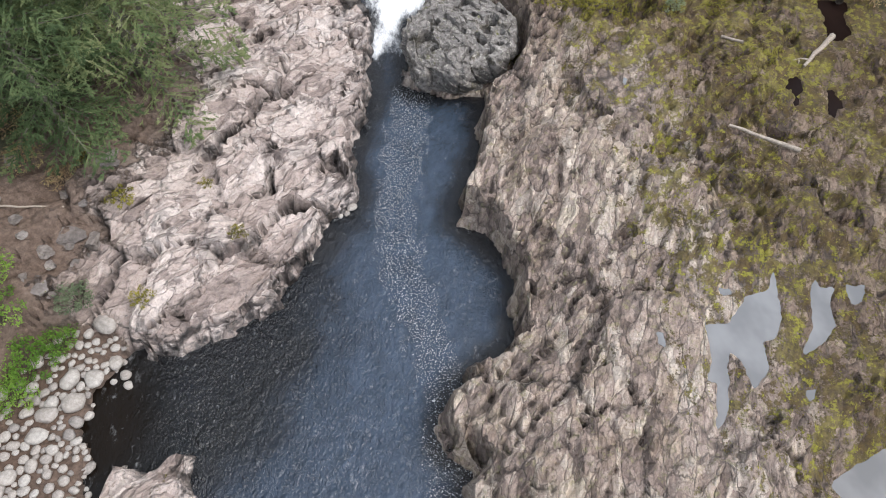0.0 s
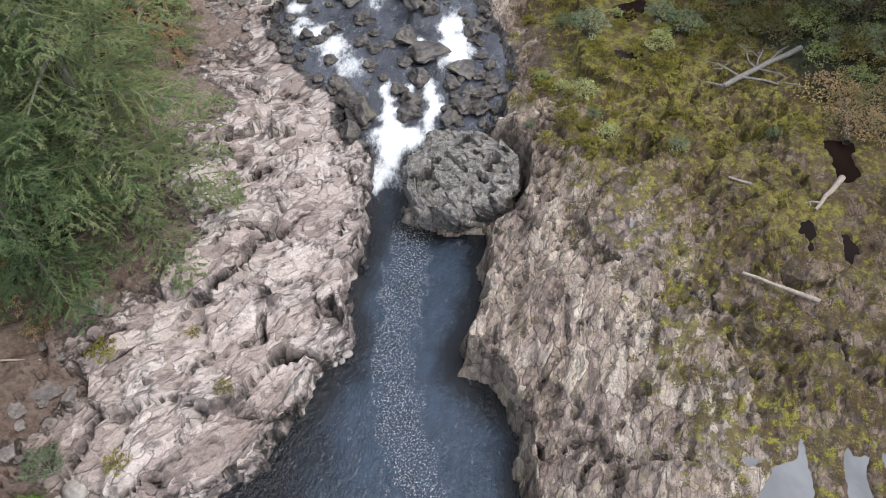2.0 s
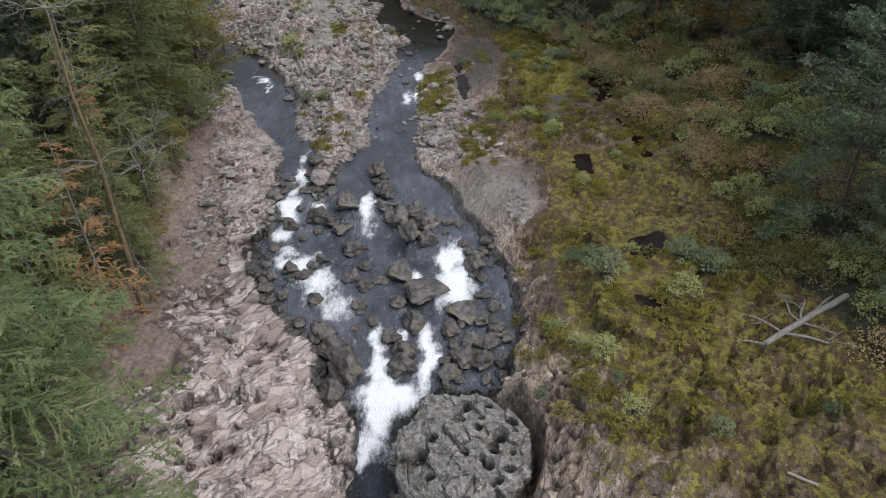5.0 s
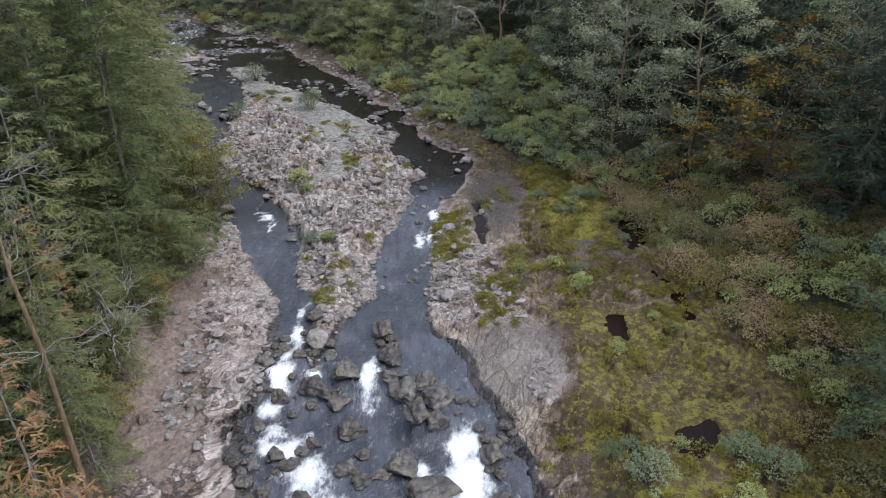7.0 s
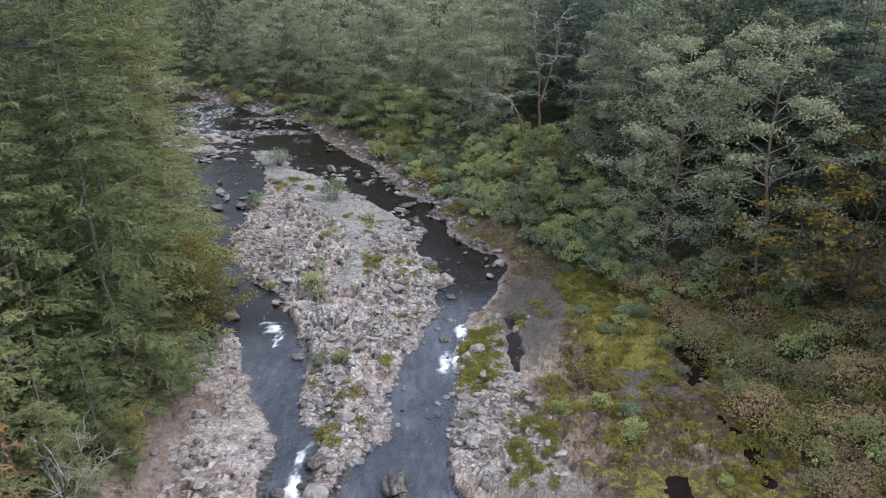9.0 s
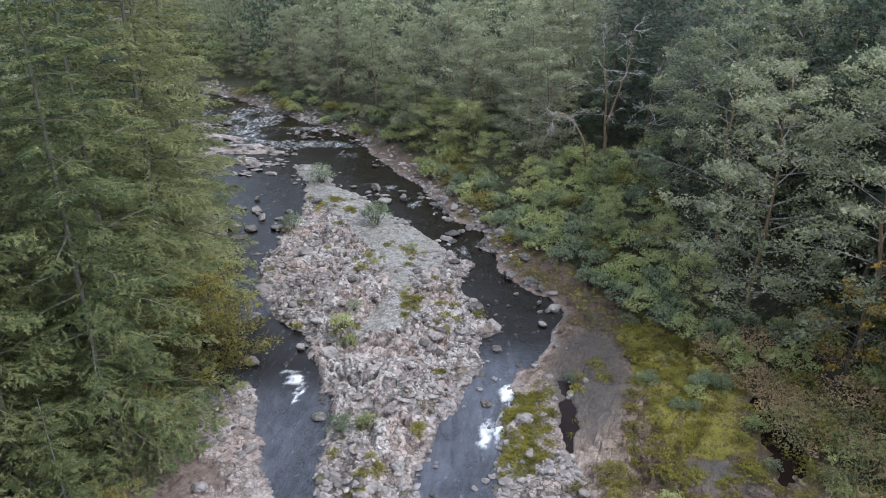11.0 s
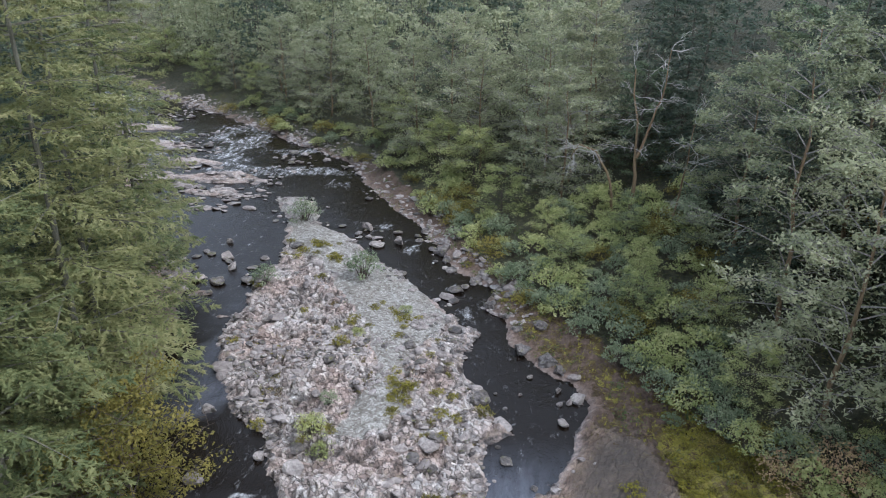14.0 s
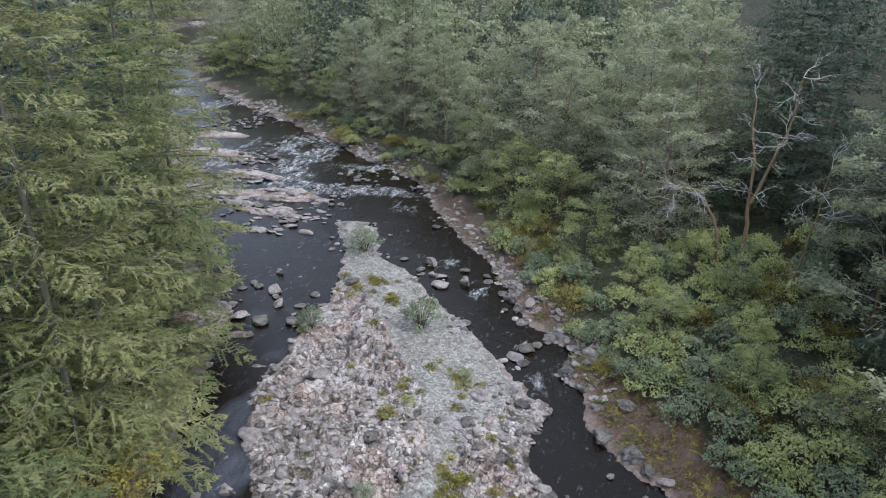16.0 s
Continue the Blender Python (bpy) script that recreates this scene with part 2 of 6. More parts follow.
    l.new(rg.outputs["Result"], bsdf.inputs["Roughness"])
    left_h = add(add(mul(t1, 2.8), mul(t2, 2.0)), add(add(mul(p1, 0.5), mul(p2, 0.4)), add(mul(span(n, l, e1, 0.0, 0.1), 0.5), mul(span(n, l, e2, 0.0, 0.1), 0.25))))
    right_h = add(add(mul(t3, 2.8), mul(t4, 2.0)), add(mul(grain, 0.7), add(add(mul(p3, 0.4), mul(p4, 0.2)), add(mul(span(n, l, e3, 0.0, 0.07), 0.4), mul(span(n, l, e4, 0.0, 0.1), 0.2)))))
    hm = n.new("ShaderNodeMix")
    l.new(attr(n, "pale"), hm.inputs["Factor"])
    l.new(right_h, hm.inputs["A"])
    l.new(left_h, hm.inputs["B"])
    hb = n.new("ShaderNodeMix")
    l.new(attr(n, "block"), hb.inputs["Factor"])
    l.new(hm.outputs["Result"], hb.inputs["A"])
    l.new(add(add(mul(t5, 2.2), mul(t6, 2.6)), add(mul(p6, 0.35), mul(span(n, l, e6, 0.0, 0.09), 0.4))), hb.inputs["B"])
    soft = calc(n, l, "SUBTRACT", 1.0, mul(calc(n, l, "MAXIMUM", calc(n, l, "MAXIMUM", gm, sm), mm), 0.75))
    hh = add(mul(hb.outputs["Result"], soft), add(mul(mid, 0.5), mul(fine, 0.2)))
    hh = add(hh, add(mul(mul(g1, gm), 0.35), mul(mul(noise_tex(n, l, 3.0, 6, 0.7), mm), 0.8)))
    bumped(n, l, bsdf, hh, 1.0, 0.32)
    return m


def stone_material(name, dark, light, rough=0.85, moss=0.0, scale=2.0, bump=0.08, facet=0.0, lichen=0.0):
    m, n, l, bsdf = material(name)
    oi = n.new("ShaderNodeObjectInfo")
    mid, fine = noise_tex(n, l, scale, 6, 0.65), noise_tex(n, l, scale * 7, 5, 0.7)
    c = ramp_of(n, l, mid, [(0.3, dark), (0.7, light)])
    geo = n.new("ShaderNodeNewGeometry")
    own = calc(n, l, "FRACT", calc(n, l, "ADD", oi.outputs["Random"], geo.outputs["Random Per Island"]))
    tone = ramp_of(n, l, own, [(0.0, (0.62, 0.6, 0.6)), (0.5, (0.9, 0.87, 0.85)), (1.0, (1.0, 1.0, 1.0))])
    c = mix(n, l, 1.0, c, tone, "MULTIPLY")
    c = mix(n, l, span(n, l, fine, 0.5, 0.75), c, mix(n, l, 1.0, c, (0.6, 0.58, 0.56), "MULTIPLY"))
    if lichen:
        stain = span(n, l, noise_tex(n, l, 0.7, 6, 0.7, distort=0.8), 0.55, 0.63)
        c = mix(n, l, calc(n, l, "MULTIPLY", stain, 0.8), c, (0.06, 0.05, 0.028))
        crust = span(n, l, noise_tex(n, l, 3.4, 8, 0.78, distort=1.2), 0.565, 0.6)
        c = mix(n, l, calc(n, l, "MULTIPLY", crust, lichen), c, (0.50, 0.48, 0.42))
        scour = span(n, l, noise_tex(n, l, 5.2, 7, 0.75, distort=1.0), 0.57, 0.62)
        c = mix(n, l, calc(n, l, "MULTIPLY", scour, 0.75), c, (0.03, 0.027, 0.022))
    if moss:
        sx = n.new("ShaderNodeSeparateXYZ")
        l.new(geo.outputs["Normal"], sx.inputs["Vector"])
        top = calc(n, l, "MULTIPLY", span(n, l, sx.outputs["Z"], 0.3, 0.9), span(n, l, noise_tex(n, l, 1.6, 6, 0.7), 0.62 - moss * 0.2, 0.74 - moss * 0.2))
        c = mix(n, l, top, c, (0.10, 0.10, 0.02))
    l.new(c, bsdf.inputs["Base Color"])
    bsdf.inputs["Roughness"].default_value = rough
    hh = calc(n, l, "ADD", mid, calc(n, l, "MULTIPLY", fine, 0.3))
    if facet:
        q1, d1, s1 = plates(n, l, facet, (1.2, 0.9, 1.3, 20), 0.5)
        hh = calc(n, l, "ADD", hh, calc(n, l, "MULTIPLY", s1, 5.0 * facet))
    bumped(n, l, bsdf, hh, 0.8, bump)
    return m


def leaf_material(name, stops, spread=0.35, trans=0.25):
    m, n, l, bsdf = material(name)
    geo, oi = n.new("ShaderNodeNewGeometry"), n.new("ShaderNodeObjectInfo")
    patch = span(n, l, noise_tex(n, l, 0.7, 4), 0.3, 0.7)
    f = calc(n, l, "ADD", calc(n, l, "MULTIPLY", geo.outputs["Random Per Island"], 0.22),
             calc(n, l, "ADD", calc(n, l, "MULTIPLY", oi.outputs["Random"], spread), calc(n, l, "MULTIPLY", patch, 0.85 - spread)))
    c = ramp_of(n, l, f, stops)
    l.new(c, bsdf.inputs["Base Color"])
    bsdf.inputs["Roughness"].default_value = 0.7
    bsdf.inputs["Specular IOR Level"].default_value = 0.25
    tr = n.new("ShaderNodeBsdfTranslucent")
    l.new(c, tr.inputs["Color"])
    ms = n.new("ShaderNodeMixShader")
    ms.inputs["Fac"].default_value = trans
    l.new(bsdf.outputs["BSDF"], ms.inputs[1])
    l.new(tr.outputs["BSDF"], ms.inputs[2])
    l.new(ms.outputs["Shader"], n["Material Output"].inputs["Surface"])
    return m


def bark_material(name, dark, light):
    m, n, l, bsdf = material(name)
    a = noise_tex(n, l, 3.0, 6, 0.7, stretch=(3, 3, 0.5, 0))
    l.new(ramp_of(n, l, a, [(0.3, dark), (0.7, light)]), bsdf.inputs["Base Color"])
    bsdf.inputs["Roughness"].default_value = 0.9
    bumped(n, l, bsdf, a, 0.8, 0.05)
    return m


def water_material(name, deep, ripple=0.05, foam=True, spec=1.0, ior=1.52):
    m, n, l, bsdf = material(name)
    big = noise_tex(n, l, 0.5, 3, 0.5, stretch=(1, 0.7, 1, 20))
    wave = calc(n, l, "ADD", noise_tex(n, l, 2.6, 4, 0.6, stretch=(1.0, 0.75, 1, -25)), calc(n, l, "MULTIPLY", noise_tex(n, l, 6.5, 3, 0.55, stretch=(1.3, 0.7, 1, 12), distort=0.4), 0.6))
    c = mix(n, l, span(n, l, big, 0.35, 0.7), deep, tuple(v * 1.5 for v in deep))
    if foam:
        # sky reflection put into the colour: blue in the pool, grey upstream
        c = mix(n, l, calc(n, l, "MULTIPLY", attr(n, "sky_sheen"), calc(n, l, "ADD", 0.6, calc(n, l, "MULTIPLY", span(n, l, noise_tex(n, l, 1.1, 7, 0.7, stretch=(1.0, 0.6, 1, -25), distort=0.6), 0.3, 0.7), 0.4)), True), c, (0.036, 0.057, 0.09))
        c = mix(n, l, attr(n, "grey_sheen"), c, ramp_of(n, l, noise_tex(n, l, 0.9, 6, 0.65, stretch=(1.6, 0.5, 1, 8), distort=0.5), [(0.3, (0.052, 0.057, 0.072)), (0.7, (0.12, 0.127, 0.152))]))
        c = mix(n, l, attr(n, "brown"), c, (0.008, 0.0055, 0.0035))
    rgh = 0.05
    if foam:
        fl = noise_tex(n, l, 3.0, 6, 0.72, stretch=(1.35, 0.75, 1, 0), distort=0.7)
        fl2 = noise_tex(n, l, 1.1, 5, 0.65, stretch=(1.5, 0.7, 1, 0))
        fm = span(n, l, calc(n, l, "ADD", attr(n, "foam"), calc(n, l, "MULTIPLY", calc(n, l, "SUBTRACT", calc(n, l, "ADD", fl, fl2), 1.0), 0.9)), 0.1, 0.85)
        # drifting flecks of froth
        fleck = calc(n, l, "MULTIPLY", span(n, l, noise_tex(n, l, 11.0, 4, 0.65, distort=0.6), 0.572, 0.618),
                     span(n, l, calc(n, l, "ADD", attr(n, "froth"), calc(n, l, "MULTIPLY", calc(n, l, "SUBTRACT", fl2, 0.5), 1.6)), 0.3, 0.7))
        white = calc(n, l, "MAXIMUM", fm, calc(n, l, "MULTIPLY", fleck, 0.85))
        c = mix(n, l, white, c, (0.88, 0.895, 0.91))
        rr = n.new("ShaderNodeMapRange")
        rr.inputs["To Min"].default_value, rr.inputs["To Max"].default_value = 0.05, 0.8
        l.new(white, rr.inputs["Value"])
        l.new(rr.outputs["Result"], bsdf.inputs["Roughness"])
    else:
        bsdf.inputs["Roughness"].default_value = rgh
    l.new(c, bsdf.inputs["Base Color"])
    bsdf.inputs["IOR"].default_value = ior
    bsdf.inputs["Specular IOR Level"].default_value = spec
    if foam:
        # brown water mirrors less sky, standing in for the dark woods reflected there
        l.new(calc(n, l, "MULTIPLY", calc(n, l, "SUBTRACT", 1.0, calc(n, l, "MULTIPLY", attr(n, "brown"), 0.7)), spec), bsdf.inputs["Specular IOR Level"])
    hh = calc(n, l, "ADD", calc(n, l, "MULTIPLY", wave, 1.0), calc(n, l, "MULTIPLY", big, 0.8))
    if foam:
        hh = calc(n, l, "ADD", hh, calc(n, l, "MULTIPLY", calc(n, l, "MULTIPLY", fl, white), 0.5))
    if foam:
        hh = calc(n, l, "MULTIPLY", hh, calc(n, l, "SUBTRACT", 1.0, calc(n, l, "MULTIPLY", attr(n, "brown"), 0.74)))
    bumped(n, l, bsdf, hh, 1.0, ripple)
    return m


GROUND = ground_material()
WATER = water_material("river_water", (0.0015, 0.0025, 0.004), 0.17, spec=0.5, ior=1.5)
PUDDLE = water_material("still_water", (0.12, 0.12, 0.12), 0.003, False, 1.0, 1.5)
PEAT = water_material("peat_water", (0.010, 0.006, 0.005), 0.004, False, 0.12, 1.33)
COBBLE = stone_material("cobble", (0.27, 0.25, 0.23), (0.52, 0.49, 0.45), 0.8, 0, 3.0, 0.03)
WETSTONE = stone_material("wet_basalt", (0.014, 0.012, 0.011), (0.24, 0.215, 0.2), 0.5, 0.45, 2.2, 0.1, 1.6)
GREYROCK = stone_material("grey_boulder", (0.06, 0.056, 0.05), (0.44, 0.42, 0.395), 0.85, 0.25, 2.6, 0.1, 1.2, 0.75)
BANKROCK = stone_material("bank_rock", (0.15, 0.132, 0.12), (0.37, 0.335, 0.31), 0.85, 0.1, 1.8, 0.08, 1.5)
BLOCKROCK = stone_material("broken_block", (0.13, 0.112, 0.104), (0.43, 0.395, 0.37), 0.85, 0.05, 1.8, 0.06, 1.5)
FIR = leaf_material("fir_needles", [(0.2, (0.070, 0.108, 0.048)), (0.45, (0.144, 0.201, 0.088)), (0.7, (0.235, 0.274, 0.122)), (0.95, (0.310, 0.325, 0.183))], trans=0.45)
FIRGOLD = leaf_material("olive_fir_needles", [(0.2, (0.09, 0.115, 0.05)), (0.45, (0.185, 0.21, 0.088)), (0.7, (0.28, 0.285, 0.125)), (0.95, (0.36, 0.345, 0.17))], trans=0.45)
SPRUCE = leaf_material("dark_needles", [(0.2, (0.045, 0.07, 0.05)), (0.55, (0.105, 0.135, 0.094)), (0.9, (0.20, 0.21, 0.145))], trans=0.45)
ALDER = leaf_material("grey_green_leaves", [(0.2, (0.15, 0.175, 0.105)), (0.5, (0.30, 0.32, 0.185)), (0.9, (0.47, 0.465, 0.30))], trans=0.5)
DEEP = leaf_material("dark_green_leaves", [(0.2, (0.05, 0.078, 0.045)), (0.5, (0.12, 0.16, 0.088)), (0.9, (0.22, 0.255, 0.145))], trans=0.35)
LIME = leaf_material("bright_green_leaves", [(0.2, (0.07, 0.15, 0.02)), (0.55, (0.17, 0.30, 0.045)), (0.9, (0.30, 0.42, 0.09))], trans=0.4)
FRESH = leaf_material("fresh_green_leaves", [(0.2, (0.20, 0.24, 0.10)), (0.5, (0.37, 0.405, 0.165)), (0.9, (0.54, 0.545, 0.255))], trans=0.5)
RUST = leaf_material("rust_brown_leaves", [(0.15, (0.175, 0.19, 0.085)), (0.4, (0.285, 0.25, 0.115)), (0.6, (0.42, 0.28, 0.18)), (0.9, (0.47, 0.40, 0.165))], 0.5, trans=0.42)
ORANGE = leaf_material("browned_needles", [(0.2, (0.16, 0.085, 0.035)), (0.55, (0.30, 0.16, 0.07)), (0.9, (0.36, 0.24, 0.13))], trans=0.2)
GOLD = leaf_material("golden_leaves", [(0.2, (0.13, 0.11, 0.02)), (0.55, (0.32, 0.21, 0.025)), (0.9, (0.42, 0.29, 0.05))], trans=0.3)
OLIVE = leaf_material("olive_yellow_leaves", [(0.2, (0.110, 0.105, 0.026)), (0.55, (0.220, 0.193, 0.046)), (0.9, (0.319, 0.264, 0.078))], trans=0.42)
SAGE = leaf_material("willow_leaves", [(0.2, (0.115, 0.15, 0.082)), (0.55, (0.21, 0.255, 0.152)), (0.9, (0.34, 0.375, 0.235))], trans=0.42)
MOSSY = leaf_material("moss_tufts", [(0.2, (0.09, 0.08, 0.016)), (0.55, (0.20, 0.18, 0.025)), (0.9, (0.31, 0.27, 0.05))], trans=0.2)
FERN = leaf_material("fern_leaves", [(0.2, (0.037, 0.054, 0.022)), (0.5, (0.088, 0.114, 0.038)), (0.75, (0.150, 0.132, 0.054)), (0.95, (0.188, 0.126, 0.066))], trans=0.25)
FIRBARK = bark_material("lichened_fir_bark", (0.075, 0.07, 0.052), (0.20, 0.19, 0.14))
BARK = bark_material("dark_bark", (0.035, 0.026, 0.02), (0.12, 0.095, 0.075))
GREYBARK = bark_material("pale_grey_bark", (0.10, 0.092, 0.08), (0.30, 0.28, 0.25))
MOSSBARK = bark_material("mossy_bark", (0.10, 0.065, 0.032), (0.26, 0.19, 0.11))
PALETWIG = bark_material("lichened_twigs", (0.26, 0.245, 0.22), (0.48, 0.46, 0.425))
DRYWOOD = bark_material("bleached_wood", (0.20, 0.16, 0.125), (0.46, 0.40, 0.335))

# ---- the plan of the gorge ----
LEFT_BANK = [(-20, -80), (-19, 0), (-18.6, 9.7), (-19.6, 12.5), (-20, 15.7), (-18, 17.9), (-14.8, 18), (-11.7, 19.7), (-9.8, 21.2), (-8.8, 24.5), (-7.2, 27.6),
             (-5.8, 29.2), (-6.4, 32.7), (-5.5, 37.2), (-5.6, 41.3), (-5.2, 45.8), (-7, 48), (-8.6, 52.3), (-12.7, 56.2), (-14.6, 59.5), (-15.1, 62.8), (-14.3, 66.7),
             (-14.5, 70.5), (-15.7, 76.5), (-17.2, 78.3), (-18.4, 80.2), (-21.5, 85.7), (-22.6, 89.5), (-24.2, 90.5), (-26.2, 89.3), (-29, 91.5), (-32, 97), (-36, 110),
             (-41, 122), (-48, 128), (-56, 137), (-62, 150), (-80, 172), (-106, 196), (-134, 226), (-156, 262), (-180, 320)]
RIGHT_BANK = [(6, -80), (2, 0), (1.1, 9.7), (1.7, 10.9), (0.2, 12.2), (-0.3, 13.8), (1.5, 16.4), (4.3, 18.6), (4.3, 23.3), (2.8, 25.8), (0.6, 27.1), (1.4, 29.9),
              (2.6, 34), (2.8, 38.4), (-0.2, 38.7), (-2.9, 40.1), (-3.3, 44), (-2.2, 46.5), (-0.5, 48), (3.4, 48.3), (5.1, 53.5), (5, 57.4), (3.1, 61.9),
              (0.9, 65.8), (0.2, 69.6), (-2.1, 72.6), (-2.9, 76), (-2.9, 83), (-3, 92), (-2.4, 95.7), (-0.4, 99.2), (0.7, 103.5), (1.5, 106.5), (-0.7, 110.1), (-3.2, 112),
              (-5.4, 115), (-6.9, 119.2), (-9, 121), (-8.3, 125.2), (-13.2, 128.8), (-17, 136), (-19.7, 140), (-25.9, 147.3), (-30.3, 153), (-35.9, 163), (-45.6, 169.4),
              (-63.3, 182.4), (-88, 198), (-111, 216), (-130, 241), (-145, 275)]
ISLAND = [(-10.7, 67.5), (-12, 69.5), (-12.7, 76), (-13, 78.2), (-14.4, 79), (-15.5, 84.3), (-16.8, 90), (-18.4, 91.7), (-20.4, 95.6), (-22.4, 98.6), (-25.3, 100.6),
          (-29.5, 106), (-32.2, 112), (-32.4, 118), (-33.3, 123), (-33, 127), (-33.4, 130.5), (-37, 139.5), (-41.5, 146), (-38.5, 147.2), (-35, 145.5), (-32.2, 138.5),
          (-28.3, 136.2), (-21.8, 129.3), (-15.6, 123.6), (-13, 120.2), (-8.6, 115.9), (-9.6, 113.2), (-8.8, 109.6), (-6.8, 107.2), (-6.5, 105), (-4.2, 102.6), (-6, 100.8),
          (-5.6, 95.3), (-7.6, 88), (-8.1, 83), (-7.4, 77.8), (-9.6, 74.2), (-10.1, 70.5)]
GRAVEL = [(-17, 99), (-16, 105), (-18, 111), (-20, 117), (-25, 122), (-28, 128), (-33, 131.5), (-38, 140), (-41.5, 146), (-38.5, 147), (-33, 141), (-30, 137), (-21.8, 129.3),
          (-15.6, 123.6), (-12.6, 119), (-12.5, 113), (-14, 108), (-13, 103), (-14.5, 98)]
OUTCROP = [(-18.2, 8.6), (-17.3, 11.4), (-15.6, 10.4), (-13.6, 12), (-13.2, 9), (-14, 3), (-18, 3)]
LEDGES = [(-34.2, 114.6, 2.2, 0.7), (-37, 119, 1.2, 0.5), (-49, 145.8, 5.5, 1.3), (-50.5, 152.3, 5.5, 2.0), (-60, 150.5, 4.5, 1.5), (-63, 158.5, 6, 1.6), (-70, 166, 6, 1.6), (-78, 176, 6, 2)]
COBBLE_BEACH = [(-22.5, 18.4), (-19.6, 19.4), (-17.6, 17.3), (-19.4, 14.5), (-18.3, 12), (-18, -20), (-30, -20), (-25, 14.5)]
RIGHT_WOOD = [(31, 41), (26.5, 53), (25.5, 60), (24.5, 68), (22.5, 76), (20.5, 85), (19, 92), (16.5, 99), (10, 106.5), (3, 116), (-3, 121.5), (-8.5, 129), (-14, 137),
              (-20, 147.5), (-30, 161), (-43.5, 170.5), (-54, 179), (-77, 195), (-109, 220), (-127, 245), (-158, 340), (900, 900), (900, 20), (40, 20)]
LEFT_WOOD = [(-25, 15), (-23.5, 22), (-24, 28), (-20, 32), (-21, 45), (-23, 52), (-23, 60), (-22.5, 69), (-25.5, 76), (-28.5, 84), (-31.5, 91), (-34, 98), (-38, 110),
             (-44, 124), (-52, 130), (-60, 140), (-85, 172), (-110, 196), (-132, 225), (-155, 262), (-185, 340), (-900, 900), (-900, -200), (-40, -200)]
PUDDLES = [([(13.8, 17.5), (15, 17.5), (16.3, 19.2), (17.6, 19.6), (18.2, 20.9), (18.1, 18.5), (17.6, 16.8), (16.7, 16.2), (16.6, 14.8), (15.5, 13.6), (15.1, 15.2), (14.8, 15.7), (14.5, 14.9), (14.4, 14), (14, 12.6), (13.2, 11.6), (13.6, 14), (13.1, 14.2), (13.8, 15.2)], 0.0),
           ([(20.6, 21), (20.5, 19.6), (21.4, 19.7), (20.7, 18.5), (20.7, 17.2), (19.9, 16.2), (18.2, 15.4), (19.3, 17.2), (19.8, 19.2)], 0.0), ([(21.8, 19.8), (22.9, 19.7), (22.5, 18.5), (21.7, 18.4)], 0.0),
           ([(18.4, 9.4), (19.4, 10), (21.6, 11.1), (23.6, 10.7), (24.6, 8.4), (22.6, 5.8), (19.6, 6.6)], -0.9), ([(15.0, 19.5), (15.6, 19.5), (15.6, 19.0), (15.0, 19.1)], 0.0), ([(18.0, 13.7), (18.6, 13.8), (18.5, 13.2), (18.1, 13.2)], 0.0),
           ([(11.6, 35.4), (12.2, 35.4), (12.1, 34.5), (11.7, 34.6)], 0.3), ([(11.0, 16.9), (11.5, 16.9), (11.5, 15.9), (11.1, 16)], 0.2)]

POTHOLES = [(-12.2, 46.2, 0.5), (-14.3, 50.2, 0.5), (-16.6, 50.8, 0.4), (-11.2, 47.6, 0.35), (-7.2, 49.4, 0.8), (-19.8, 60.6, 0.55), (-22.0, 61.6, 0.45), (-18.0, 39.4, 0.6), (-15.6, 41.2, 0.5), (-8.8, 50.6, 0.7), (-10.6, 45.2, 0.4), (-13.4, 48.6, 0.35),
            (-12.8, 43.8, 0.3), (-15.2, 52.4, 0.3), (-9.6, 48.3, 0.35), (-14.9, 36.6, 0.45), (-16.8, 44.2, 0.35), (8.6, 37.2, 0.6), (10.9, 19.6, 0.5), (10.6, 23.5, 0.55), (19, 41.6, 0.5), (22.6, 44.4, 0.5), (20.8, 33.2, 0.5), (17.6, 45.4, 0.4), (24.8, 46.3, 0.5)]
PEAT_POOLS = [([(26.6, 42.5), (28.6, 42.5), (27.6, 39.2), (26.2, 38.6)], 0.7), ([(22.6, 35), (23.3, 35.3), (23, 32.4), (22.4, 32.8)], 0.4), ([(24.8, 34), (25.4, 34.4), (24.6, 31.6), (24.2, 31.8)], 0.4),
              ([(14.4, 60.6), (17.4, 61.4), (16.4, 57.8), (14.2, 58.5)], 0.3), ([(13.4, 54.6), (15.9, 53.5), (15.3, 51.2), (13.5, 52.7)], 0.3), ([(11.9, 74.2), (13.9, 74.4), (13.3, 70.7), (11.8, 71.1)], 0.1),
              ([(16, 96.6), (18.4, 92.6), (18.3, 86.8), (16.2, 84.6), (15.8, 90)], 0.2), ([(17.3, 81), (19.5, 77.6), (18.8, 73.8), (18, 78.3)], 0.2), ([(1.5, 94.8), (2.3, 94.6), (2.5, 86), (1.8, 86.2)], -0.35)]

GOLDEN_MOSS = [(6.7, 105), (10.3, 106), (14.8, 102), (15.4, 93), (14, 87.5), (9.4, 87.4), (7.5, 90.3)]
RUBBLE = [(-2.6, 92), (0.7, 93.4), (1.8, 86), (3.1, 78.2), (7, 72), (8.2, 65.4), (6.3, 64.2), (4.5, 70.7), (-1.3, 74.3), (-3.6, 82)]


def ss(a, b, v):
    t = np.clip((v - a) / (b - a), 0, 1)
    return t * t * (3 - 2 * t)


